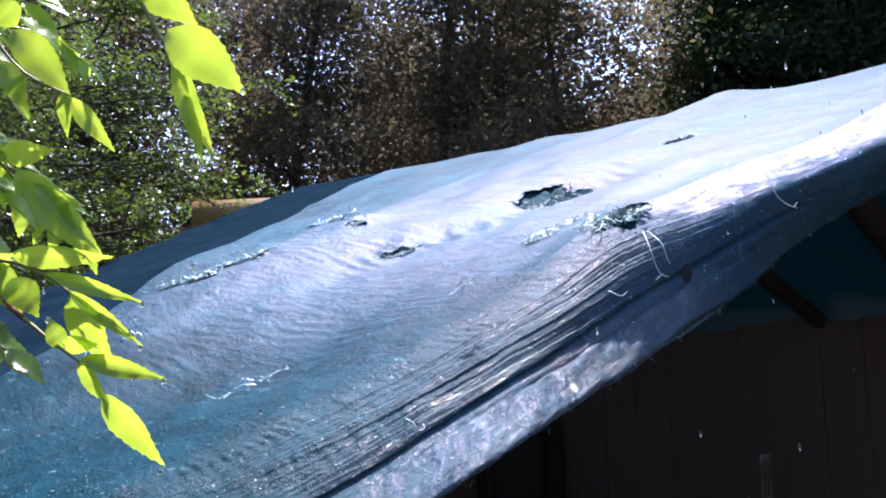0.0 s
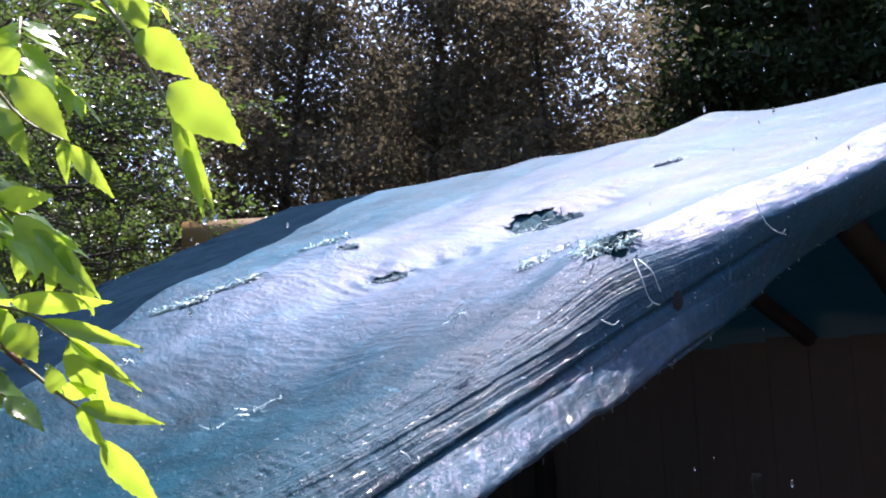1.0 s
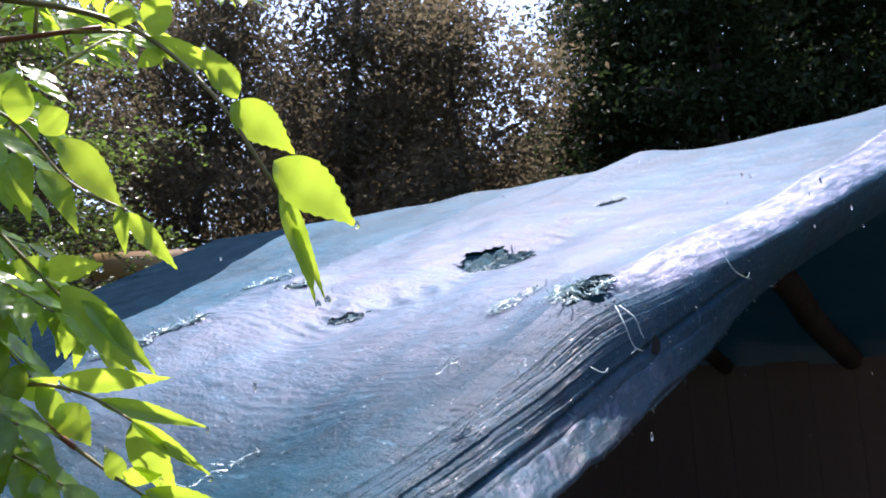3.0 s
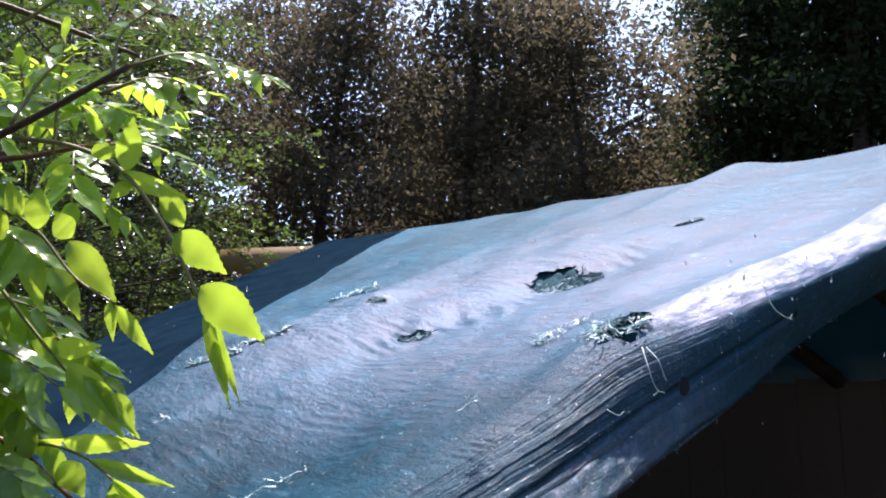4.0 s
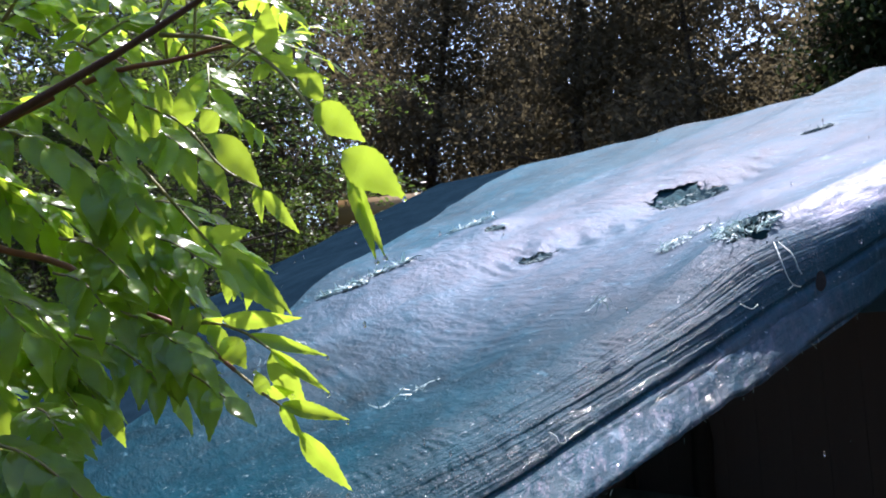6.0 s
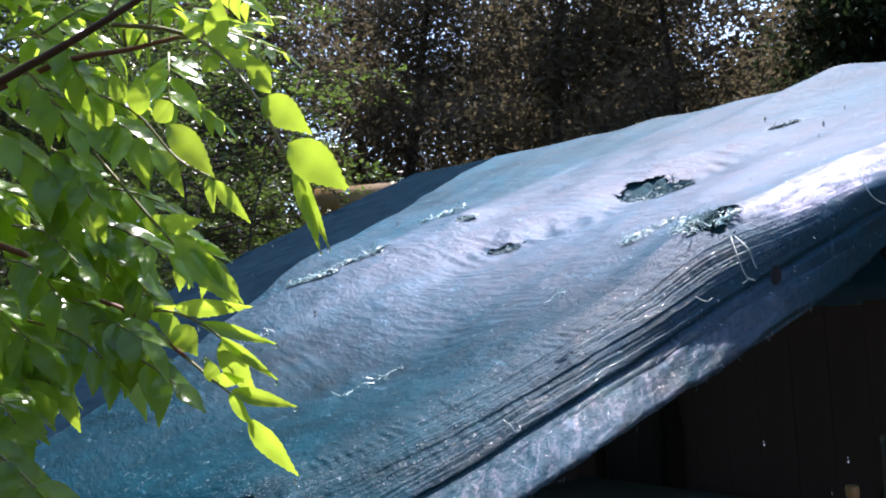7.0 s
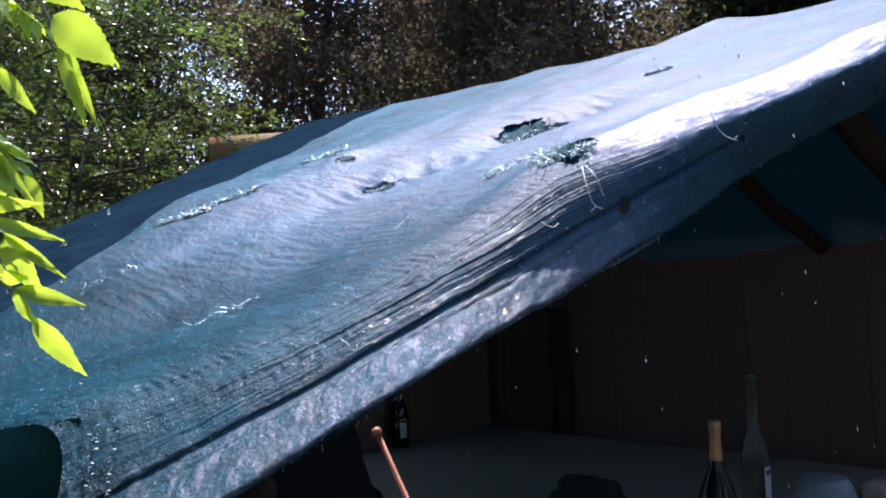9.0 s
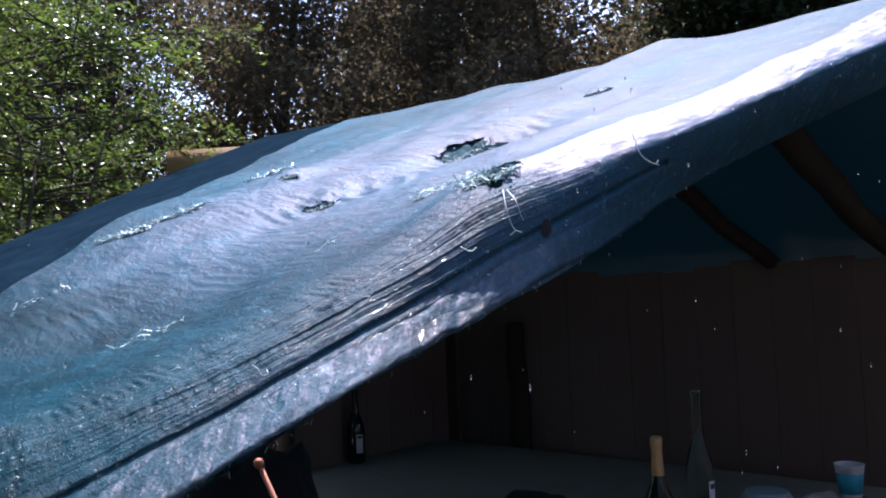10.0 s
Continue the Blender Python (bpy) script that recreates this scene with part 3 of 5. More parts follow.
def sheet():
    nu, nw, nb, nq = 620, 200, 110, 60
    rng = random.Random(5)
    rows = []
    for j in range(nw, 0, -1):
        rows.append(("top", (j / nw) ** 1.35))
    for j in range(nb + 1):
        rows.append(("bend", j / nb))
    for j in range(1, nq + 1):
        rows.append(("flap", j / nq))
    verts, uvs = [], []
    for kind, v in rows:
        for i in range(nu + 1):
            u = (i / nu) ** 1.45
            fold = slope(u, 0.0)
            if kind == "top":
                back = bend_start(u) + (seam(u) - bend_start(u)) * v
                p = slope(u, back) + UP * 0.012 * crest(u) * math.exp(-(back - bend_start(u)) / 0.05)
                d = back * 1.5
            else:
                a, b = slope(u, bend_start(u)) + UP * 0.012 * crest(u), flap(u, bend_end(u))
                c = fold + UP * (0.004 - 0.013 * crest(u))
                if kind == "bend":
                    p = a * (1 - v) ** 2 + c * 2 * v * (1 - v) + b * v * v
                    d = 1.5 * bend_start(u) * (1 - v) - 0.17 * bend_end(u) * v
                else:
                    q = bend_end(u) + (1 - bend_end(u)) * v
                    p = flap(u, q)
                    d = -0.17 * q
                    p.z += 0.012 * (q - 0.2) * noise.noise((u * 14, 3, q))
            # long pleats beside the front edge, strongest low down
            low = max(0.0, min(1.0, (0.38 - u) / 0.12)) * min(1.0, 0.25 + u / 0.16)
            near = math.exp(-((d + 0.03) / 0.085) ** 2)
            wave = 0.0
            for f, g, am in ((120, 4.1, 0.0008), (260, 1.0, 0.0003), (470, 2.3, 0.00025), (830, 0.7, 0.00028), (1350, 3.3, 0.00024)):
                wave += am * math.sin(f * (d + 0.06 * u) + g + 2.2 * noise.noise((u * 5, d * 6, g)) + 0.5 * noise.noise((u * 24, d * 12, g)))
            p = p + Vector((-0.15, -0.75, 0.64)) * wave * near * (0.10 + 0.90 * low)
            cross = 0.0024 * max(0, 1 - u / 0.3) * noise.noise((u * 300, d * 34, 5)) * max(0.0, 0.3 + noise.noise((u * 14, d * 60, 8))) + 0.0012 * noise.noise((u * 130, d * 26, 2)) + 0.0016 * noise.noise((u * 60, d * 14, 9))
            p = p + Vector((-0.2, -0.6, 0.75)) * cross * math.exp(-((d + 0.02) / 0.13) ** 2)
            # short ridges across the edge, in two worn rows low down
            rows_of = math.exp(-((d - 0.030) / 0.016) ** 2) + 0.7 * math.exp(-((d + 0.035) / 0.014) ** 2)
            if u < 0.34 and rows_of > 0.02:
                comb = math.sin(u * 1.97 * 560 + 14 * d + 5 * noise.noise((u * 24, d * 12, 3))) * max(0.0, 0.15 + 1.4 * noise.noise((u * 30, d * 30, 11)))
                p = p + Vector((-0.15, -0.7, 0.7)) * 0.0011 * comb * rows_of * min(1.0, (0.34 - u) / 0.08)
            # dark crease above the hem
            if kind == "flap" and u < 0.42:
                p = p + Vector((0.1, 0.7, 0.2)) * 0.010 * math.exp(-((q - 0.60 + 0.5 * max(0, u - 0.15)) / 0.035) ** 2)
            verts.append(p)
            uvs.append((u * 1.97, d))
    holes = HOLES
    faces, n = [], nu + 1
    for j in range(len(rows) - 1):
        for i in range(nu):
            q = (j * n + i, j * n + i + 1, (j + 1) * n + i + 1, (j + 1) * n + i)
            c = (verts[q[0]] + verts[q[2]]) / 2
            gone = False
            for hx, hy, hz, la, lb, turn in holes:
                dx, dy = c.x - hx, c.y - hy
                if abs(dx) > 0.1 or abs(dy) > 0.1 or abs(c.z - hz) > 0.05:
                    continue
                e = dx * math.cos(turn) + dy * math.sin(turn), dy * math.cos(turn) - dx * math.sin(turn)
                g = 0.85 + 0.9 * noise.noise((c.x * 38, c.y * 38, 1)) + 0.4 * noise.noise((c.x * 110, c.y * 110, 4))
                if (e[0] / la) ** 2 + (e[1] / lb) ** 2 < g:
                    gone = True
            if not gone:
                faces.append(q)
    me = mesh("sheet", verts, faces, M_TARP)
    layer = me.uv_layers.new(name="UVMap")
    flat = [uvs[lp.vertex_index] for lp in me.loops]
    layer.data.foreach_set("uv", [c for t in flat for c in t])
    return me, uvs


# centre, half length, half width, turn
HOLES = [
    (0.214, 1.038, 1.563, 0.046, 0.036, 0.5),
    (0.206, 1.60, 1.69, 0.078, 0.056, -0.5),
    (-0.08, 1.487, 1.59, 0.034, 0.022, -0.5),
    (-0.175, 1.71, 1.675, 0.024, 0.013, -0.4),
    (0.49, 1.70, 1.83, 0.035, 0.010, -0.2),
]


def on_sheet(x, y):
    """Height of the sheet over a plan point behind the front edge."""
    u, w = 0.4, 0.3
    for _ in range(25):
        p = slope(u, w)
        ex, ey = x - p.x, y - p.y
        du = CORNER.lerp(REAR_CORNER, w)
        du = APEX.lerp(RIDGE_END, w) - du
        dw = REAR_CORNER.lerp(RIDGE_END, u) - CORNER.lerp(APEX, u)
        det = du.x * dw.y - du.y * dw.x
        u += 0.8 * (ex * dw.y - ey * dw.x) / det
        w += 0.8 * (du.x * ey - du.y * ex) / det
    return slope(min(1, max(0, u)), max(0, w)).z


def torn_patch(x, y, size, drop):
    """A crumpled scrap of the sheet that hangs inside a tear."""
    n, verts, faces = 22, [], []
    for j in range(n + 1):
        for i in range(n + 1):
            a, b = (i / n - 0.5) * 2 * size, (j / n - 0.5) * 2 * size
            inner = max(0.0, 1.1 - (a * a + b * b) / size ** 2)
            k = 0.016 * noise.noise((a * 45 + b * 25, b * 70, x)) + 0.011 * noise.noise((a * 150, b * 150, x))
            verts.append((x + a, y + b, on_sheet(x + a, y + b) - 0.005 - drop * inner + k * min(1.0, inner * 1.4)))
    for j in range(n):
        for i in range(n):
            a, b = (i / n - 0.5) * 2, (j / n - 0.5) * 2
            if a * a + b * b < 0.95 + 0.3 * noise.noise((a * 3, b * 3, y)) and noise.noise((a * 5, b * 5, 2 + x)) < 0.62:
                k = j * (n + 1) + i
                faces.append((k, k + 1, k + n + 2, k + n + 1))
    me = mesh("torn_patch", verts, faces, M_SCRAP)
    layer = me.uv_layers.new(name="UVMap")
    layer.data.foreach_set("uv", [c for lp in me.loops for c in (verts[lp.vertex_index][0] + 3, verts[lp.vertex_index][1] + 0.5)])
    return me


def ribbon(points, width, rng):
    """A flat torn tape through the points."""
    side = Vector((rng.uniform(-1, 1), rng.uniform(-1, 1), rng.uniform(-0.4, 0.4))).normalized()
    verts, n = [], len(points)
    for k, p in enumerate(points):
        w = width * (1 - 0.5 * k / n)
        verts += [p - side * w / 2, p + side * w / 2]
    return verts, [(2 * k, 2 * k + 1, 2 * k + 3, 2 * k + 2) for k in range(n - 1)]


def fray(x, y, z, count, reach, rng, spread=(0.03, 0.03), turn=0.0, across=0.5, wide=1.0):
    """Loose tape ends round a tear, some of them lying across it."""
    pieces = []
    for _ in range(count):
        a = rng.uniform(0, 2 * math.pi)
        k = rng.uniform(0.8, 1.12)
        ex, ey = spread[0] * math.cos(a) * k, spread[1] * math.sin(a) * k
        p = Vector((x + ex * math.cos(turn) - ey * math.sin(turn), y + ex * math.sin(turn) + ey * math.cos(turn), 0))
        p.z = z + 0.288 * (p.x - x) + 0.312 * (p.y - y) + rng.uniform(-0.003, 0.002)
        d = Vector((rng.uniform(-1, 1), rng.uniform(-1, 1), rng.uniform(-0.2, 0.4))).normalized()
        inward = rng.random() < across
        if inward:
            d = ((Vector((x, y, z)) - p).normalized() + Vector((rng.uniform(-0.5, 0.5), rng.uniform(-0.5, 0.5), rng.uniform(-0.25, 0.15)))).normalized()
        pts, ln = [], reach * rng.uniform(0.4, 1.3 if inward else 0.8)
        for _k in range(5):
            pts.append(p.copy())
            p = p + d * ln / 4
            d = (d + Vector((rng.uniform(-0.6, 0.6), rng.uniform(-0.6, 0.6), rng.uniform(-0.5, 0.25)))).normalized()
        pieces.append(ribbon(pts, rng.uniform(0.0006, 0.0015) * wide, rng))
    return join(pieces)


def tarpaulin():
    rng = random.Random(11)
    t = thing("tarpaulin", 0, 0, 0, "wet torn blue woven plastic tarpaulin stretched over a ridge pole", "tarp")
    me, uvs = sheet()
    part("sheet", me, M_TARP, t)
    # beads of rain on the pleats and the low end
    bm = bmesh.new()
    bmesh.ops.create_icosphere(bm, subdivisions=1, radius=1)
    v0 = [v.co.copy() for v in bm.verts]
    f0 = [tuple(v.index for v in f.verts) for f in bm.faces]
    bm.free()
    verts, faces, count = [], [], 0
    while count < 2900:
        k = rng.randrange(len(uvs))
        u, d = uvs[k][0] / 1.97, uvs[k][1]
        c = me.vertices[k].co
        edge = math.exp(-((d + 0.02) / 0.055) ** 2) * max(0.0, min(1.0, (0.42 - u) / 0.1))
        low = 0.10 * max(0.0, 1 - u / 0.35)
        clump = max(0.0, 0.35 + 1.6 * noise.noise((u * 40, d * 45, 4)))
        if d < -0.165 or rng.random() > (edge * clump + low * 0.4):
            continue
        r = rng.uniform(0.0005, 0.0011) * (1.25 if d > 0.06 else 1.0)
        nrm = me.vertices[k].normal
        q = nrm.to_track_quat("Z", "Y")
        at = c + nrm * r * 0.2
        faces += [tuple(i + len(verts) for i in f) for f in f0]
        verts += [at + q @ Vector((p.x * r, p.y * r, p.z * r * 0.7)) for p in v0]
        count += 1
    tagged(part("rain_bead", mesh("rain_bead", verts, faces, M_BEAD), M_BEAD, t, "small clear beads of rain"), kind="stuff")
    # the rear strip, dull navy, just under the edge of the main sheet
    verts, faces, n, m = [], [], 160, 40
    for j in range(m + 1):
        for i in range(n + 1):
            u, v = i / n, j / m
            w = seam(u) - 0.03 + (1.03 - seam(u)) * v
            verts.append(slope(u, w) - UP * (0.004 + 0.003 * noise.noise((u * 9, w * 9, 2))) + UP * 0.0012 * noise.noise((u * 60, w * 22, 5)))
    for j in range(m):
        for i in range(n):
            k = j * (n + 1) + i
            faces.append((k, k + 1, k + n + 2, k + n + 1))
    part("rear_strip", mesh("rear_strip", verts, faces, M_NAVY), M_NAVY, t, "dull navy strip along the rear edge")
    # the far slope, on the other side of the ridge, coloured dark for its shade
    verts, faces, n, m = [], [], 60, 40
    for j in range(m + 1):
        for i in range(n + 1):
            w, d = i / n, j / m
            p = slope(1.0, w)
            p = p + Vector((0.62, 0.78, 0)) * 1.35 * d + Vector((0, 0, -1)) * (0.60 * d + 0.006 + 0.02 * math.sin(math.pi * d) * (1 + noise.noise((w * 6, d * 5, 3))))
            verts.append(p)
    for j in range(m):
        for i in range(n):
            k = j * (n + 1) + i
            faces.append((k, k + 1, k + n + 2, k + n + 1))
    part("far_slope", mesh("far_slope", verts, faces, M_FAR_SHADED), M_FAR_SHADED, t, "far slope of the sheet, its shade put into the colour")
    # the low side turns down over the eave and hangs
    verts, faces, n, m = [], [], 120, 34
    for i in range(n + 1):
        w = i / n
        e = slope(0.0, w)
        for j in range(m + 1):
            s = (j / m) ** 1.7
            p = e + Vector((-0.36, -0.93, 0)) * 0.022 * min(1.0, w / 0.1) * math.sin(math.pi * min(1.0, s * 5)) + Vector((0.36, 0.93, 0)) * (0.16 * s ** 1.5 + 0.05 * noise.noise((w * 16, s * 1.5, 6)) * s) + Vector((0.02, 0, -0.55)) * s + Vector((0.12, 0.02, 0)) * s * max(0.0, 1 - w / 0.1)
            verts.append(p)
    for i in range(n):
        for j in range(m):
            a = i * (m + 1) + j
            faces.append((a, a + 1, a + m + 2, a + m + 1))
    me = mesh("eave_skirt", verts, faces, M_EAVE)
    layer = me.uv_layers.new(name="UVMap")
    layer.data.foreach_set("uv", [c for lp in me.loops for c in (4 + (lp.vertex_index // (m + 1)) / n * 1.4, 0.5 + (lp.vertex_index % (m + 1)) / m * 0.45)])
    part("eave_skirt", me, M_EAVE, t, "edge of the sheet hanging over the eave")
    # doubled hem along the front edge
    verts, faces, n = [], [], 900
    for i in range(n + 1):
        u = i / n
        out = Vector((-0.15, -0.8, 0.35)) * (0.005 - 0.003 * min(1, u / 0.45))
        ragged = 0.006 * noise.noise((u * 90, 1, 1)) + 0.010 * noise.noise((u * 17, 5, 1))
        for v, o in ((0.66, 0.3), (0.70, 1.0), (0.78, 1.0 + 0.9 * noise.noise((u * 40, 1, 4))), (0.86, 1.0 + 0.9 * noise.noise((u * 26, 2, 4))), (0.92, 1.2 + 0.7 * noise.noise((u * 50, 3, 4))), (0.98, 1.5), (1.03, 0.9), (1.0, -0.2), (0.7, -0.3)):
            p = flap(u, v) + out * o + Vector((0, -0.014, 0.005)) * max(0.0, v - 0.66) / 0.37 * max(0.0, min(1.0, (0.36 - u) / 0.08)) + Vector((0.02, -0.1, -0.4)) * ragged * v
            p += Vector((0, -0.6, 0.5)) * (0.006 * noise.noise((u * 48, v * 6, 8)) + 0.0032 * noise.noise((u * 110 + v * 9, v * 7, 6)) + 0.0016 * noise.noise((u * 330, v * 14, 3)))
            verts.append(p)
    for i in range(n):
        for k in range(8):
            a = i * 9 + k
            faces.append((a, a + 1, a + 10, a + 9))
    me = mesh("hem", verts, faces, M_TARP)
    layer = me.uv_layers.new(name="UVMap")
    layer.data.foreach_set("uv", [c for lp in me.loops for c in ((lp.vertex_index // 9) / n * 1.97, -0.11 - (lp.vertex_index % 9) * 0.010)])
    part("hem", me, M_TARP, t, "doubled glossy hem of the sheet")
    # frayed rims
    for (x, y, z, la, lb, turn), c, r in zip(HOLES, (190, 640, 160, 140, 110), (0.022, 0.034, 0.024, 0.020, 0.020)):
        if la > 0.02:
            z = on_sheet(x, y)
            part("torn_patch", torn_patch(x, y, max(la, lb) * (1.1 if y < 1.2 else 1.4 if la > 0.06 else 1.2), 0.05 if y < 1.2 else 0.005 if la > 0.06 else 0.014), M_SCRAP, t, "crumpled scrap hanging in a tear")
        tagged(part("frayed_rim", mesh("frayed_rim", *fray(x, y, z + 0.002, c, r, rng, (la, lb), turn, 0.7, 1.0 if la < 0.03 else 2.2), M_THREAD if la < 0.03 or y < 1.2 else M_TAPE), None, t, "pale frayed tape ends"), kind="stuff")
    for x, y, z, c, sx, sy, turn in ((0.155, 1.150, 1.572, 260, 0.045, 0.022, 0.5), (0.206, 1.065, 1.563, 160, 0.03, 0.012, 0.5), (-0.478, 1.575, 1.57, 300, 0.042, 0.011, 0.2), (-0.388, 1.645, 1.61, 150, 0.045, 0.006, 0.45),
                                     (-0.245, 1.84, 1.70, 130, 0.05, 0.007, 0.35), (0.02, 0.882, 1.476, 14, 0.014, 0.006, 0.5), (-0.222, 0.99, 1.378, 30, 0.042, 0.012, 0.4),
                                     (-0.50, 1.30, 1.44, 20, 0.05, 0.003, 0.9)):
        tagged(part("frayed_rim", mesh("frayed_rim", *fray(x, y, (on_sheet(x, y) if y > 0.95 else z) + 0.004, c, 0.026, rng, (sx, sy), turn, 0.3, 3.6 if y > 1.5 else 1.4), M_THREAD), M_THREAD, t, "pale frayed tape ends"), kind="stuff")
    # single threads that hang from the front edge
    for pts in (((0.228, 0.955, 1.540), (0.229, 0.930, 1.515), (0.234, 0.928, 1.496), (0.239, 0.928, 1.488), (0.247, 0.930, 1.485)),
                ((0.233, 0.955, 1.540), (0.241, 0.930, 1.523), (0.246, 0.928, 1.506), (0.249, 0.928, 1.499)),
                ((0.239, 0.928, 1.488), (0.236, 0.926, 1.485), (0.232, 0.926, 1.482)),
                ((0.412, 1.060, 1.630), (0.418, 1.045, 1.596), (0.430, 1.045, 1.583), (0.444, 1.045, 1.577)),
                ((0.430, 1.045, 1.583), (0.439, 1.045, 1.579), (0.443, 1.045, 1.584)),
                ((-0.036, 0.742, 1.352), (-0.029, 0.737, 1.348), (-0.026, 0.735, 1.342), (-0.020, 0.736, 1.343), (-0.021, 0.738, 1.347)),
                ((0.172, 0.885, 1.468), (0.183, 0.880, 1.462), (0.190, 0.882, 1.466))):
        line = smooth_line(pts, 12)
        part("loose_thread", mesh("loose_thread", *tube(line, [0.0006] * len(line), 5), M_THREAD), M_THREAD, t)
    # dark disc in place of an oval hole low on the flap
    way = flap_way(0.312)
    edge = (slope(0.33, 0.0) - slope(0.30, 0.0)).normalized()
    out = way.cross(edge).normalized()
    out = out if out.y < 0 else -out
    centre = flap(0.312, 0.52) + out * 0.009
    ring = [centre] + [centre + edge * 0.0085 * math.cos(a) * (1 + 0.1 * math.sin(3 * a)) + way.normalized() * 0.0120 * math.sin(a) - out * 0.001 for a in [k * math.pi / 12 for k in range(24)]]
    part("worn_spot", mesh("worn_spot", ring, [(0, 1 + k, 1 + (k + 1) % 24) for k in range(24)], M_BLACK), M_BLACK, t, "flat dark disc standing in for an oval hole")
    # stitches down the low end of the flap
    pieces = []
    for k in range(70):
        q = 0.15 + 0.80 * (k // 2) / 35
        u = 0.006 + 0.010 * (k % 2) + 0.012 * q + rng.uniform(-0.002, 0.002)
        p = flap(u, q) + Vector((0, -0.0012, 0.0012))
        d = Vector((rng.uniform(0.6, 1), rng.uniform(-0.3, 0.3), rng.uniform(0.1, 0.6))).normalized() * rng.uniform(0.003, 0.006)
        pieces.append(ribbon([p, p + d * 0.5 + Vector((0, -0.001, 0.001)), p + d], 0.0014, rng))
    tagged(part("stitching", mesh("stitching", *join(pieces), M_THREAD), M_THREAD, t, "pale worn stitches at the low end"), kind="stuff")
    # whiskers along the hem
    pieces = []
    for _ in range(45):
        u = rng.uniform(0.0, 0.5)
        p = flap(u, rng.uniform(0.97, 1.03)) + Vector((0, -0.005, 0))
        d = Vector((rng.uniform(-0.6, 0.6), rng.uniform(-0.5, 0.1), rng.uniform(-1, 0.1))).normalized() * rng.uniform(0.002, 0.007)
        pieces.append(tube([p, p + d * 0.5, p + d], [0.0004, 0.0004, 0.0003], 3))
    tagged(part("frayed_hem", mesh("frayed_hem", *join(pieces), M_THREAD), M_THREAD, t, "tape ends sticking out of the hem"), kind="stuff")


tarpaulin()


# ---- poles and walls of the shelter ----
def pole(name, a, b, r, label, category, group=""):
    rng = random.Random(len(name) % 7 + 3)
    a, b = Vector(a), Vector(b)
    t = thing(name, *a, label, category, group)
    pts, rad = [], []
    for k in range(9):
        f = k / 8
        p = (b - a) * f
        p += Vector((rng.uniform(-1, 1), rng.uniform(-1, 1), rng.uniform(-1, 1))) * r * 0.25
        pts.append(p)
        rad.append(r * (1.08 - 0.2 * f))
    part("shaft", mesh("shaft", *tube(pts, rad, 10, 0.04, rng), M_POLE), M_POLE, t)
    return t


pole("ridge_pole", APEX + Vector((0, 0, -0.075)), RIDGE_END + Vector((0.06, -0.05, -0.085)), 0.03, "rough brown ridge pole under the tarpaulin", "pole")
pole("post", (1.47, 1.68, -0.08), (1.47, 1.68, 2.02), 0.035, "rough brown post holding up the ridge pole", "post", "shelter posts")
pole("post", (-0.50, 3.25, -0.08), (-0.50, 3.25, 2.02), 0.035, "rough brown post holding up the ridge pole", "post", "shelter posts")
pole("rafter", (0.905, 2.165, 1.99), (1.826, 2.978, 1.45), 0.046, "dark rough pole sloping under the far side of the tarpaulin", "rafter", "rafters")
pole("rafter", (0.559, 2.442, 1.99), (1.482, 3.253, 1.45), 0.034, "dark rough pole sloping under the far side of the tarpaulin", "rafter", "rafters")


def board_wall(name, a, b, top, label, end_top=None):
    """A wall of upright overlapping boards between two plan points."""
    a, b = Vector((*a, 0)), Vector((*b, 0))
    way = (b - a).normalized()
    t = thing(name, a.x, a.y, -0.06, label, "wall", kind="structure", turn=math.degrees(math.atan2(way.y, way.x)))
    width, n = 0.1494, int((b - a).length / 0.15)
    me = None
    rng = random.Random(9)
    for k in range(n):
        if me is None:
            ob = part("board", box(width, 0.022, 1, 0, 0, 0.5, 0.0012), M_BOARD, t, smooth=False)
            me = ob.data
        else:
            ob = part("board", me, M_BOARD, t)
        ob.location = (0.075 + k * 0.15, (k % 3) * 0.0008, 0)
        ob.scale = (1, 1, top + ((end_top or top) - top) * (k + 0.5) / n + rng.uniform(-0.02, 0.02))
    return t


board_wall("wall_back", (-0.95, 5.05), (2.65, 2.15), 1.565, "dark brown upright boards closing the back of the shelter")
# out of view, added to keep the inside dark
board_wall("wall_side", (2.65, 2.12), (1.75, 0.95), 1.6, "unseen dark brown upright boards added to close off the end")
# added to block sun that would reach the table through the rear end
board_wall("wall_rear", (-0.50, 3.24), (0.34, 4.32), 2.02, "dark brown upright boards added to keep sun out at the rear", 1.50)
# added post that hides a bright slit where the two walls meet
pole("post", (0.15, 4.05, -0.08), (0.15, 4.05, 1.55), 0.03, "dark post added to cover a slit of light in the corner", "post", "shelter posts")
pole("post", (0.48, 3.86, -0.08), (0.46, 3.86, 1.30), 0.05, "dark post against the board wall", "post", "shelter posts")


# ---- table and what stands on it ----
TOP = 0.755


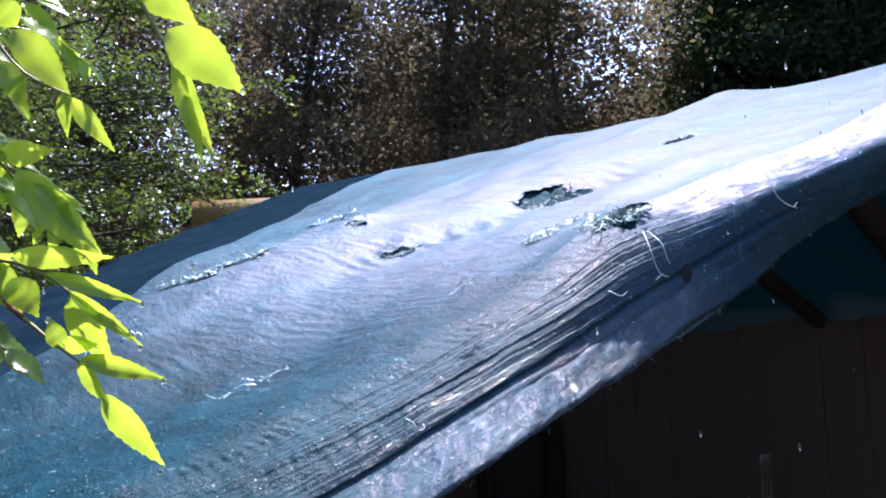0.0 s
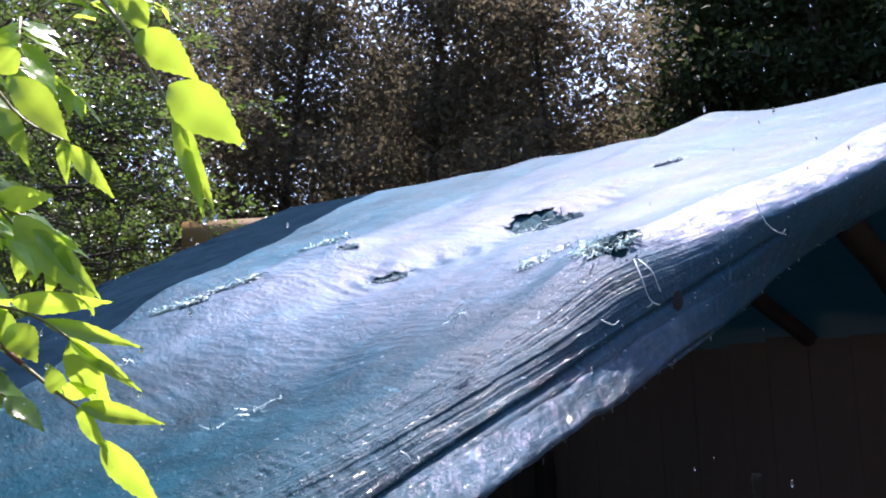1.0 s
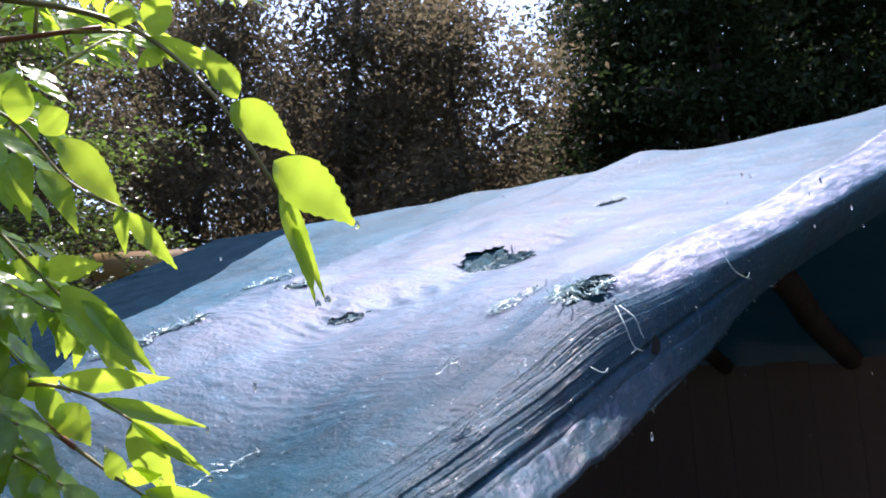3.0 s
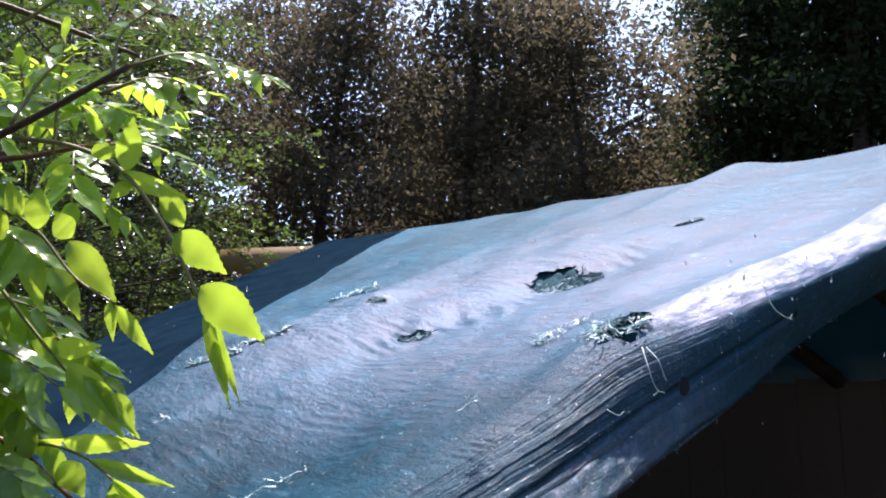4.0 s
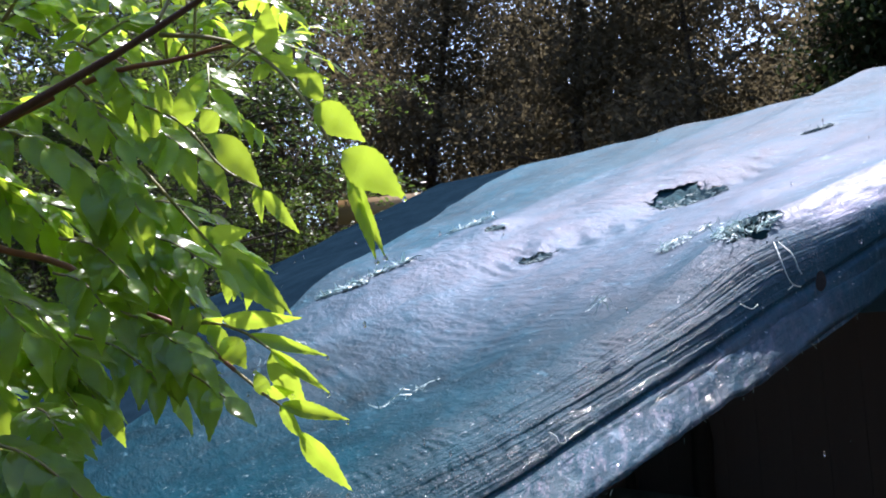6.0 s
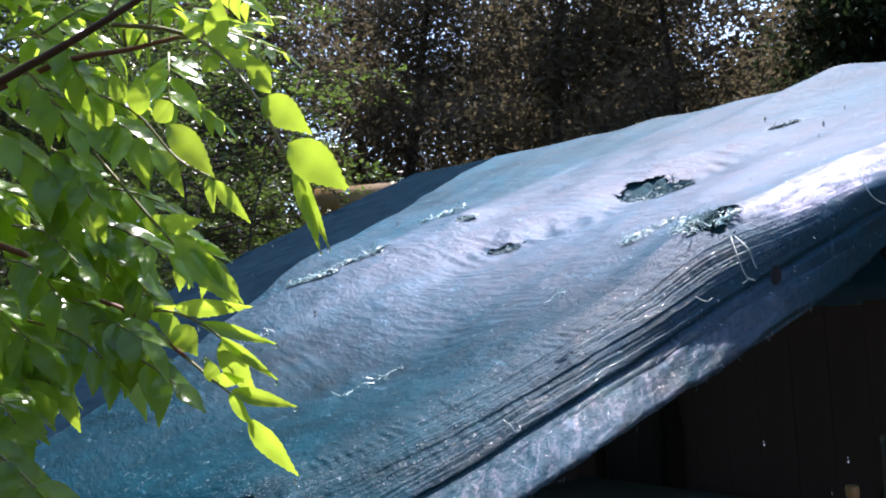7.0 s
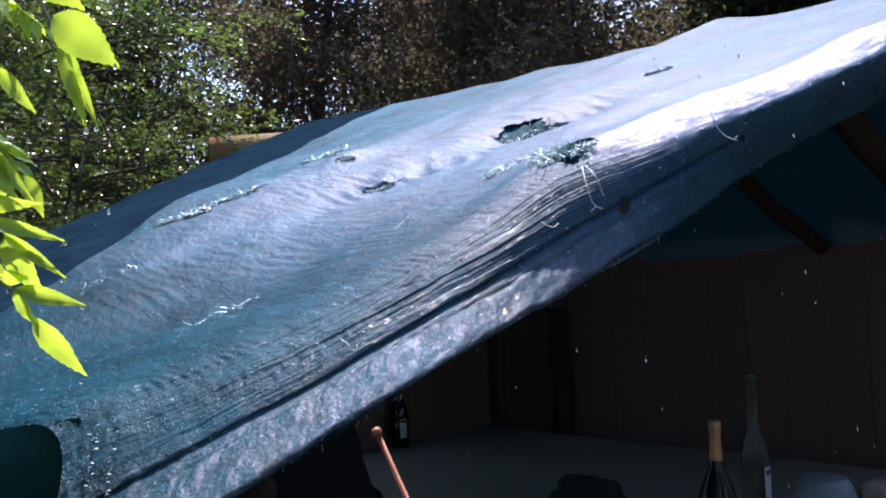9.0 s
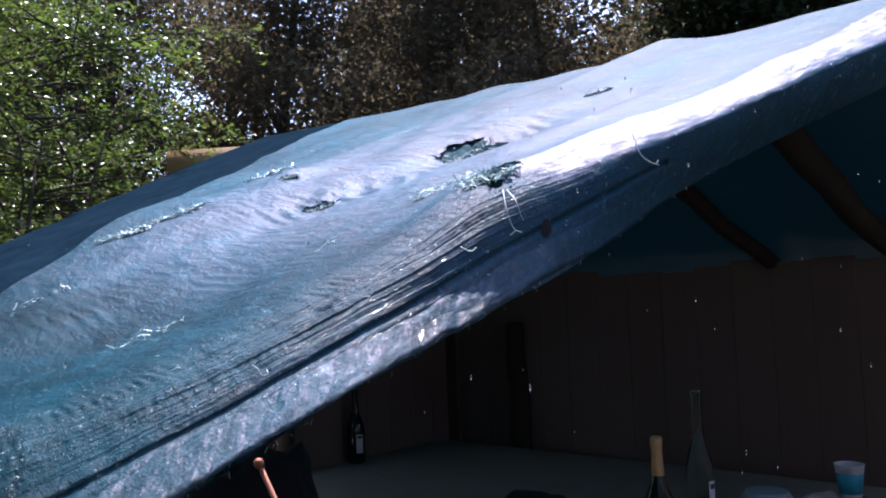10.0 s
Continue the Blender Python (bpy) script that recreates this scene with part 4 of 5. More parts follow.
def table():
    t = thing("table", 0.55, 2.75, 0, "weathered grey plank table under the tarpaulin", "table", turn=-42)
    for k in range(7):
        ob = part("plank", box(3.0, 0.178, 0.03, 0, 0, 0, 0.004), M_TABLE, t)
        ob.location = (0.1, -0.60 + k * 0.185, TOP - 0.015)
    for x, y in ((-1.2, -0.5), (1.4, -0.5), (-1.2, 0.4), (1.4, 0.4)):
        ob = part("leg", box(0.07, 0.07, TOP + 0.02, 0, 0, 0, 0.004), M_POLE, t)
        ob.location = (x, y, (TOP - 0.05) / 2 - 0.01)
    for y in (-0.5, 0.4):
        ob = part("rail", box(2.6, 0.03, 0.09, 0, 0, 0, 0.004), M_POLE, t)
        ob.location = (0.1, y, TOP - 0.078)


table()


def tablecloth():
    """A grey cloth over most of the table, its edges hanging a little."""
    n, m, verts, faces = 70, 36, [], []
    for j in range(m + 1):
        for i in range(n + 1):
            a, b = (i / n - 0.5) * 3.16, (j / m - 0.5) * 1.46
            over = max(0, abs(a) - 1.5) + max(0, abs(b) - 0.67)
            z = TOP + 0.004 + 0.0015 * noise.noise((a * 3, b * 3, 1)) - 1.6 * over + 0.0012 * math.sin(a * 60) * min(1, over * 30)
            verts.append((a + 0.1, b - 0.045, z))
    for j in range(m):
        for i in range(n):
            k = j * (n + 1) + i
            faces.append((k, k + 1, k + n + 2, k + n + 1))
    t = thing("tablecloth", 0.55, 2.75, 0, "plain grey-green cloth spread over the plank table", "tablecloth", turn=-42)
    part("cloth", mesh("cloth", verts, faces, M_CLOTH), M_CLOTH, t)


tablecloth()


def bottle(x, y, label, glass_mat, foil=None, height=0.318, girth=0.044, paper=True, name="bottle", wrap=(-150, 8.6)):
    b = thing(name, x, y, TOP + 0.006, label, "bottle", turn=-20)
    s, g = height / 0.318, girth
    prof = [(0.0, 0.012), (g * 0.6, 0.004), (g * 0.93, 0.0), (g, 0.008), (g, 0.13 * s), (g * 0.97, 0.15 * s), (g * 0.84, 0.172 * s), (g * 0.62, 0.195 * s), (g * 0.42, 0.216 * s),
            (0.0135, 0.240 * s), (0.0115, 0.26 * s), (0.0112, 0.303 * s), (0.0128, 0.305 * s), (0.0128, 0.314 * s), (0.010, height), (0.0, height)]
    part("body", mesh("body", *lathe(prof), glass_mat), glass_mat, b)
    if foil:
        fp = [(0.0146, 0.236 * s), (0.0140, 0.250 * s), (0.0126, 0.275 * s), (0.0120, 0.297 * s), (0.0138, 0.303 * s), (0.0138, 0.318 * s), (0.011, 0.3225 * s), (0.0, 0.3235 * s)]
        part("foil", mesh("foil", *lathe(fp), foil), foil, b, "dull gold foil round the neck")
    if paper:
        verts, faces = [], []
        for k in range(15):
            a = math.radians(wrap[0] + k * wrap[1])
            for z in (0.045, 0.125):
                verts.append(((g + 0.0006) * math.cos(a), (g + 0.0006) * math.sin(a), z * s))
        faces = [(2 * k, 2 * k + 2, 2 * k + 3, 2 * k + 1) for k in range(14)]
        ink = [((g + 0.0011) * math.cos(math.radians(wrap[0] + k * wrap[1])), (g + 0.0011) * math.sin(math.radians(wrap[0] + k * wrap[1])), z * s) for k in range(2, 13) for z in (0.108, 0.119)]
        part("printed_band", mesh("printed_band", ink, [(2 * k, 2 * k + 2, 2 * k + 3, 2 * k + 1) for k in range(10)], M_INK), M_INK, b)
        part("label_paper", mesh("label_paper", verts, faces, M_LABEL), M_LABEL, b, "pale paper label")
    return b


bottle(0.612, 1.868, "dark green sparkling wine bottle with gold foil", M_GREENGLASS, M_FOIL)
bottle(-0.25, 3.45, "black wine bottle with a pale narrow label", M_GREENGLASS, None, 0.30, 0.037, wrap=(-62, 3.2))
clear = bottle(0.80, 2.2, "tall clear glass bottle with a white label", M_CLEAR, None, 0.385, 0.036, name="clear_bottle", wrap=(-50, 3.2))


def cup():
    c = thing("paper_cup", 1.24, 2.30, TOP + 0.006, "white paper cup with a cyan printed band", "cup")
    c.location.z += 0.058
    part("cup_wall", mesh("cup_wall", *lathe([(0.0, 0.004), (0.026, 0.004), (0.0265, 0.0), (0.028, 0.004), (0.038, 0.094), (0.040, 0.096), (0.040, 0.099), (0.0375, 0.098), (0.027, 0.008)]), M_CUP), M_CUP, c)
    part("band", mesh("band", *lathe([(0.0298, 0.02), (0.0302, 0.02), (0.0362, 0.075), (0.0355, 0.076)]), M_CYAN), M_CYAN, c, "cyan printed band")
    stand = thing("wooden_block", 1.24, 2.30, TOP + 0.006, "small dark wooden block under the paper cup", "block")
    part("block", box(0.12, 0.10, 0.058, 0, 0, 0.029, 0.006), M_POLE, stand)


cup()


def bowl():
    b = thing("plastic_bowl", 0.945, 2.12, TOP + 0.006, "pale blue plastic bowl standing upside down", "bowl")
    part("shell", mesh("shell", *lathe([(0.085, 0.0), (0.09, 0.0), (0.091, 0.006), (0.084, 0.012), (0.083, 0.04), (0.074, 0.085), (0.061, 0.120), (0.055, 0.128), (0.053, 0.134), (0.050, 0.134), (0.030, 0.139), (0.0, 0.139)], 40), M_BOWL), M_BOWL, b)


bowl()


def lump(name, x, y, z, sx, sy, sz, material, label, category, seed):
    """A crumpled soft thing that rests on its base."""
    bm = bmesh.new()
    bmesh.ops.create_icosphere(bm, subdivisions=4, radius=1)
    for v in bm.verts:
        p = v.co.copy()
        k = 1 + 0.28 * noise.noise(p * 1.6 + Vector((seed, 0, 0))) + 0.14 * noise.noise(p * 4 + Vector((0, seed, 0)))
        v.co = Vector((p.x * sx * k, p.y * sy * k, max(-0.55, p.z) * sz * k))
    base = min(v.co.z for v in bm.verts)
    for v in bm.verts:
        v.co.z -= base
    t = thing(name, x, y, z, label, category)
    part("cloth", bm, material, t)


lump("black_bag", 0.36, 2.2, TOP + 0.006, 0.10, 0.09, 0.085, M_BLACK, "crumpled black bag lying on the table", "bag", 2.0)
lump("dark_coat", -0.42, 2.25, 0.0, 0.30, 0.22, 0.62, M_BLACK, "dark heap of black cloth beside the table", "cloth", 5.0)
lump("crumpled_paper", 1.12, 2.20, TOP + 0.006, 0.075, 0.06, 0.06, M_PAPER, "crumpled brown paper on the table", "paper", 8.0)


def rod():
    head, foot = Vector((0.029, 0.475, 1.306)), Vector((0.56, 0.55, 0.0))
    t = thing("rusty_rod", *foot, "thin rusty steel rod with a domed head stuck in the ground", "rod")
    way = head - foot
    pts = [way * f for f in (-0.05, 0.3, 0.6, 0.998)]
    part("shaft", mesh("shaft", *tube(pts, [0.0018] * 4, 12), M_RUST), M_RUST, t)
    d = way.normalized()
    q = d.to_track_quat("Z", "Y")
    v, f = lathe([(0.0021, -0.003), (0.0030, -0.002), (0.0034, 0.0), (0.0030, 0.002), (0.0018, 0.003), (0.0, 0.0035)], 14)
    v = [q @ Vector(p) + way for p in v]
    part("head", mesh("head", v, f, M_RUST), M_RUST, t, "domed head")


rod()
pole("log", (-0.42, 0.95, 1.135), (-0.115, 0.76, 1.205), 0.016, "brown wooden rail under the front edge of the tarpaulin", "rail")
pole("post", (-0.40, 0.94, -0.08), (-0.40, 0.94, 1.16), 0.02, "thin brown post at the low corner of the tarpaulin", "post", "shelter posts")


# ---- pale plank behind the tarpaulin ----
def rack():
    t = thing("plank_rack", -1.06, 4.2, -0.06, "pale plank nailed across two posts behind the tarpaulin", "rack", turn=-6)
    ob = part("plank", box(0.56, 0.03, 0.13, 0, 0, 0, 0.005), M_NEWWOOD, t, "pale sawn plank")
    ob.location = (0.08, 0, 2.225)
    for x in (-0.15, 0.30):
        ob = part("post", box(0.07, 0.07, 2.3, 0, 0, 1.12, 0.006), M_POLE, t)
        ob.location = (x, 0.052, 0)


rack()


# ---- plants ----
def leaf_cloud(name, centres, normals, size, material, rng, width=0.55, fold=0.15):
    """Many small leaves, each a folded blade of two quads, in one mesh."""
    n = len(centres)
    a = rng.normal(size=(n, 3))
    a -= (a * normals).sum(1, keepdims=True) * normals
    a /= np.linalg.norm(a, axis=1, keepdims=True) + 1e-9
    b = np.cross(normals, a)
    s = (size * rng.uniform(0.6, 1.3, (n, 1)))
    tip, base = centres + a * s * 0.5, centres - a * s * 0.5
    mid_a, mid_b = centres + a * s * 0.05, centres - a * s * 0.12
    left = mid_b + b * s * width * 0.5 + normals * s * fold
    right = mid_b - b * s * width * 0.5 + normals * s * fold
    v = np.stack([base, right, tip, left], 1).reshape(-1, 3)
    me = bpy.data.meshes.new(name)
    me.vertices.add(len(v))
    me.vertices.foreach_set("co", v.ravel())
    tri = np.array([[0, 1, 2], [0, 2, 3]])
    idx = (np.arange(n)[:, None, None] * 4 + tri[None]).reshape(-1)
    me.loops.add(len(idx))
    me.loops.foreach_set("vertex_index", idx.astype(np.int32))
    me.polygons.add(n * 2)
    me.polygons.foreach_set("loop_start", (np.arange(n * 2) * 3).astype(np.int32))
    me.polygons.foreach_set("loop_total", np.full(n * 2, 3, np.int32))
    me.update(calc_edges=True)
    me.validate()
    me.materials.append(material)
    return me


def unit(v):
    return v / (np.linalg.norm(v, axis=-1, keepdims=True) + 1e-9)


def grow(rng, root, way, length, radius, depth, pieces, tips, droop=0.0, spread=0.8, kids=(3, 5)):
    """A limb with its side limbs; fills pieces with tubes and tips with twig ends."""
    pts, rad, p, d = [], [], np.array(root, float), unit(np.array(way, float))
    steps = 5 if depth else 4
    for k in range(steps + 1):
        pts.append(tuple(p))
        rad.append(max(0.0015, radius * (1 - 0.72 * k / steps)))
        p = p + d * length / steps
        d = unit(d + rng.normal(0, 0.13, 3) + np.array([0, 0, -droop * 0.25]))
    pieces.append(tube(pts, rad, 7 if radius > 0.03 else (5 if radius > 0.008 else 3)))
    if depth == 0:
        tips += [np.array(q) for q in pts[1:]]
        return
    for _ in range(int(rng.integers(*kids))):
        k = int(rng.integers(1, steps + 1))
        side = unit(rng.normal(0, 1, 3) + np.array([0, 0, 0.25]))
        grow(rng, pts[k], unit(d * (1 - spread) + side * spread), length * rng.uniform(0.45, 0.72), max(0.002, rad[k] * 0.6), depth - 1, pieces, tips, droop, spread, kids)
    tips.append(np.array(pts[-1]))


def tree_meshes(seed, height, material, leaf, per_tip, trunk_r, lowest, reach, cloud=0.22, droop=0.1):
    rng = np.random.default_rng(seed)
    pieces, tips = [], []
    pts, rad, p = [], [], np.array([0.0, 0.0, -0.15])
    lean = rng.normal(0, 0.04, 2)
    n = 10
    for k in range(n + 1):
        pts.append(tuple(p))
        rad.append(trunk_r * (1 - 0.8 * k / n))
        p = p + np.array([lean[0] + rng.normal(0, 0.03), lean[1] + rng.normal(0, 0.03), 1.0]) * height / n
    trunk = tube(pts, rad, 9)
    for k in range(26):
        h = lowest + (height - lowest) * (k / 26) ** 0.9
        f = min(n - 1, int((h + 0.15) / height * n))
        a = k * 2.4 + rng.uniform(-0.4, 0.4)
        taper = 1 - 0.6 * (h - lowest) / (height - lowest)
        grow(rng, pts[f], (math.cos(a), math.sin(a), rng.uniform(-0.1, 0.5)), reach * taper * rng.uniform(0.7, 1.1), rad[f] * 0.4, 1, pieces, tips, droop)
    tips = np.array(tips)
    c = np.repeat(tips, per_tip, 0)
    c = c + rng.normal(0, cloud, c.shape) * np.array([1, 1, 0.7])
    nrm = unit(rng.normal(0, 1, c.shape) + np.array([0, 0, 0.9]))
    crown = leaf_cloud("crown", c, nrm, leaf, material, rng)
    limbs = mesh("branchwork", *join(pieces), M_BARK)
    return mesh("trunk", *trunk, M_BARK), limbs, crown


def tree_kind(name, meshes, label, category, group):
    t = thing(name, 0, 0, 0, label, category, group)
    for nm, me in zip(("trunk", "branchwork", "crown"), meshes):
        ob = part(nm, me, None, t)
        if nm != "trunk":
            ob["kind"] = "stuff"
    return t


def woods():
    broad = tree_kind("woodland_tree", tree_meshes(3, 6.2, M_WOODS, 0.062, 92, 0.09, 0.5, 1.7), "dense dark woodland tree with small leaves against the light", "tree", "woodland trees")
    broad2 = tree_kind("woodland_tree", tree_meshes(8, 5.4, M_WOODS, 0.060, 92, 0.07, 0.3, 1.5), "dense dark woodland tree with small leaves against the light", "tree", "woodland trees")
    fir = tree_kind("conifer", tree_meshes(14, 6.6, M_CONIFER, 0.08, 90, 0.11, 0.25, 1.7, 0.2, 0.6), "dark green conifer at the edge of the wood", "tree", "conifers")
    broad.matrix_world = pose(-0.2, 8.2, 0)
    broad2.matrix_world = pose(1.3, 7.2, 0) @ Matrix.Scale(0.95, 4)
    fir.matrix_world = pose(4.4, 7.0, 0)
    rng = random.Random(21)
    # the last row stands unseen around the camera, added to block skylight
    for x, y, k, s in ((-1.9, 8.6, 0, 1.05), (0.6, 9.6, 1, 1.1), (2.4, 8.8, 0, 0.95), (3.2, 6.6, 2, 0.95), (-3.4, 7.6, 1, 1.1), (-4.6, 9.2, 0, 1.1), (-1.0, 10.8, 1, 1.15),
                       (1.6, 11.2, 0, 1.05), (3.9, 10.2, 2, 1.1), (2.9, 7.9, 2, 1.0), (5.0, 9.4, 2, 1.1), (5.6, 8.4, 2, 1.0), (6.2, 6.0, 2, 1.0), (-2.8, 11.6, 0, 1.2), (5.4, 11.8, 0, 1.2), (-6.0, 7.4, 1, 1.2), (-0.4, 13.5, 0, 1.2), (7.6, 9.4, 0, 1.2),
                       (-2.4, -1.9, 1, 1.0), (0.2, -2.9, 0, 1.0), (2.6, -2.2, 1, 1.0), (3.9, 0.2, 0, 0.9), (-3.6, 0.0, 1, 1.0), (-5.2, 2.0, 1, 1.0), (-4.4, -2.2, 0, 1.0), (-1.2, -4.6, 1, 1.0), (2.4, -4.4, 0, 1.0), (5.0, -1.4, 2, 1.0), (5.6, 2.6, 0, 1.0)):
        src = (broad, broad2, fir)[k]
        copy_thing(src, pose(x, y, 0, 0, 0, rng.uniform(0, 360)) @ Matrix.Scale(s * rng.uniform(0.95, 1.05), 4))


woods()


def thicket():
    """Closed undergrowth and farther trees behind the first row."""
    rng = np.random.default_rng(44)
    n = 150000
    a = np.radians(rng.uniform(-48, 52, n))
    r = rng.uniform(11.5, 15.0, n)
    top = 3.4 + 1.3 * np.sin(a * 9) + 0.8 * np.sin(a * 23 + 1) + 0.5 * np.sin(a * 51 + 2)
    z = top * rng.uniform(0, 1, n) ** 0.75
    c = np.stack([r * np.sin(a), r * np.cos(a), z + 0.5], 1)
    c += rng.normal(0, 0.15, c.shape)
    me = leaf_cloud("far_thicket", c, unit(rng.normal(0, 1, c.shape) + np.array([0, 0, 0.8])), 0.17, M_UNDER, rng)
    tagged(new("far_thicket", me), "dark closed thicket at the back of the wood", "thicket", kind="stuff")


thicket()


def side_bush():
    """The green bush behind the low edge of the sheet: arching twigs set with small leaves."""
    rng = np.random.default_rng(31)
    t = thing("green_bush", -1.62, 3.5, -0.05, "bright green small-leaved bush behind the tarpaulin", "bush")
    pieces, centres, normals = [], [], []
    for k in range(105):
        h = rng.uniform(0.6, 3.3)
        a = rng.uniform(0, 2 * math.pi)
        root = np.array([rng.normal(0, 0.12), rng.normal(0, 0.12), h])
        way = unit(np.array([math.cos(a), math.sin(a), rng.uniform(-0.05, 0.35)]))
        ln = rng.uniform(0.55, 0.98) * (1.0 if h < 2.7 else 0.75)
        p, d, pts, rad = root, way, [], []
        for s in range(9):
            pts.append(tuple(p))
            rad.append(0.006 * (1 - s / 10))
            p = p + d * ln / 8
            d = unit(d + rng.normal(0, 0.10, 3) + np.array([0, 0, -0.05]))
        pieces.append(tube(pts, rad, 4))
        for s in range(2, 9):
            for _ in range(3):
                q = np.array(pts[s]) + rng.normal(0, 0.02, 3)
                e = unit(unit(np.array(pts[s]) - np.array(pts[s - 1])) * 0.7 + rng.normal(0, 0.8, 3) * np.array([1, 1, 0.5]))
                tl = rng.uniform(0.10, 0.24)
                tp = [tuple(q + e * tl * f + np.array([0, 0, -0.03 * f * f])) for f in (0, 0.5, 1)]
                pieces.append(tube(tp, [0.0016, 0.0012, 0.0008], 3))
                m = int(tl / 0.012)
                f = np.linspace(0.1, 1.05, m)[:, None]
                c = np.array(q) + e * tl * f + np.array([0, 0, -0.03]) * f * f + rng.normal(0, 0.010, (m, 3))
                centres.append(c)
                normals.append(unit(rng.normal(0, 0.55, (m, 3)) + np.array([0, 0, 1.0])))
    stems = []
    for k in range(5):
        a = k * 1.26
        lean = rng.normal(0, 0.16, (3, 2))
        stems.append(tube(smooth_line([(0.05 * math.cos(a), 0.05 * math.sin(a), -0.1), (0.1 * math.cos(a) + lean[0][0] * 0.5, 0.1 * math.sin(a) + lean[0][1] * 0.5, 1.0 + 0.2 * k), (0.16 * math.cos(a) + lean[1][0], 0.16 * math.sin(a) + lean[1][1], 2.0 + 0.1 * k), (0.2 * math.cos(a) + lean[2][0] * 2, 0.2 * math.sin(a) + lean[2][1] * 2, 2.9)], 9), [0.011 - 0.001 * i for i in range(10)], 6))
    tagged(part("branchwork", mesh("branchwork", *join(stems + pieces), M_BARK), M_BARK, t), kind="stuff")
    tagged(part("foliage", leaf_cloud("foliage", np.concatenate(centres), np.concatenate(normals), 0.025, M_BUSH, rng, 0.6, 0.1), M_BUSH, t), kind="stuff")
    return t


bush = side_bush()
copy_thing(bush, pose(-2.6, 2.7, -0.05, 0, 0, 130))
copy_thing(bush, pose(-2.7, 4.6, -0.05, 0, 0, 70))
copy_thing(bush, pose(-3.7, 5.6, -0.05, 0, 0, 20) @ Matrix.Scale(1.5, 4))
copy_thing(bush, pose(-3.1, 4.35, -0.05, 0, 0, 200) @ Matrix.Scale(1.35, 4))
copy_thing(bush, pose(-4.4, 6.3, -0.05, 0, 0, 290) @ Matrix.Scale(1.6, 4))


# ---- rowan in the foreground ----
def leaflet_mesh(seed, long=0.040, wide=0.016, curl=0.2):
    """A toothed pointed blade, folded at the midrib; base at the origin, tip along +x."""
    rng = random.Random(seed)
    n, verts, uvs = 20, [], []
    half = []
    for i in range(n + 1):
        f = i / n
        w = wide * 0.5 * (math.sin(math.pi * min(1, f ** 0.72)) ** 1.12) * (1.0 if f < 1 else 0)
        half.append(w)
    for i in range(n + 1):
        f = i / n
        x = long * f
        z = -curl * long * f * f + 0.0006 * math.sin(f * 9 + seed)
        w = half[i]
        tooth = 0.0005 if i % 2 and 0.25 < f < 0.97 else 0.0
        back = 0.0005 if i % 2 == 0 and f > 0.25 else 0.0
        cup = 0.28
        for s in (-1, -0.5, 0, 0.5, 1):
            e = s * (w + (tooth if abs(s) == 1 else 0))
            verts.append((x - (back if abs(s) == 1 else 0), e, z + cup * abs(e) - 0.6 * cup * abs(e) * abs(s) * f + 0.0002 * math.sin(i * 1.3 + s * 2)))
            uvs.append((f, 0.5 + s * 0.5))
    faces = []
    for i in range(n):
        for k in range(4):
            a = i * 5 + k
            faces.append((a, a + 1, a + 6, a + 5))
    me = mesh("leaflet", verts, faces, M_ROWAN)
    layer = me.uv_layers.new(name="UVMap")
    layer.data.foreach_set("uv", [c for lp in me.loops for c in uvs[lp.vertex_index]])
    return me


LEAFLETS = [leaflet_mesh(k, 0.040, w, c) for k, (w, c) in enumerate(((0.0165, 0.15), (0.018, 0.3), (0.015, 0.05), (0.017, 0.45)))]


def compound_leaf(parent, pts, rng, size=1.0, pairs=5, start=0.25, droop=0.25, end=True, face=None, angle=58):
    """A rowan leaf: a stalk through pts with paired leaflets and one at its end."""
    line = smooth_line(pts, 16)
    n = len(line)
    stalk = part("leaf_stalk", mesh("leaf_stalk", *tube(line, [0.0013 * (1 - 0.6 * i / n) for i in range(n)], 6), M_RACHIS), M_RACHIS, parent)
    face = Vector(face) if face else Vector((0, -0.5, 0.85))

    def put(at, along, side, scale, tilt):
        x = along.normalized()
        x = (x * math.cos(radians(tilt)) + side.normalized() * math.sin(radians(tilt)) + Vector((0, 0, -droop * rng.uniform(0.3, 1.4)))).normalized()
        nrm = (face + Vector((rng.uniform(-0.25, 0.25), rng.uniform(-0.25, 0.25), rng.uniform(-0.15, 0.15)))).normalized()
        y = nrm.cross(x)
        if y.length < 0.1:
            y = Vector((1, 0, 0)).cross(x)
        y.normalize()
        z = x.cross(y)
        ob = part("leaflet", rng.choice(LEAFLETS), None, stalk)
        m = Matrix((x, y, z)).transposed().to_4x4()
        ob.matrix_local = Matrix.Translation(at) @ m @ Matrix.Diagonal((scale, scale * rng.uniform(0.85, 1.15), scale, 1))

    for k in range(pairs):
        f = start + (0.97 - start) * (k + 0.5) / pairs
        i = min(n - 2, int(f * (n - 1)))
        along = line[i + 1] - line[i]
        side = along.cross(face)
        for s in (-1, 1):
            put(line[i] + along * rng.uniform(-0.5, 0.5), along, side * s, size * (0.8 + 0.35 * math.sin(math.pi * (0.2 + 0.7 * k / pairs))) * rng.uniform(0.88, 1.1), angle + rng.uniform(-10, 10))
    if end:
        put(line[-1], line[-1] - line[-3], face.cross(line[-1] - line[-3]), size * rng.uniform(0.95, 1.1), 0)
    return stalk


def limb(parent, pts, r0, r1, material, name="branch"):
    line = smooth_line(pts, 4 * len(pts))
    n = len(line) - 1
    return part(name, mesh(name, *tube(line, [r0 + (r1 - r0) * i / n for i in range(n + 1)], 8), material), material, parent)


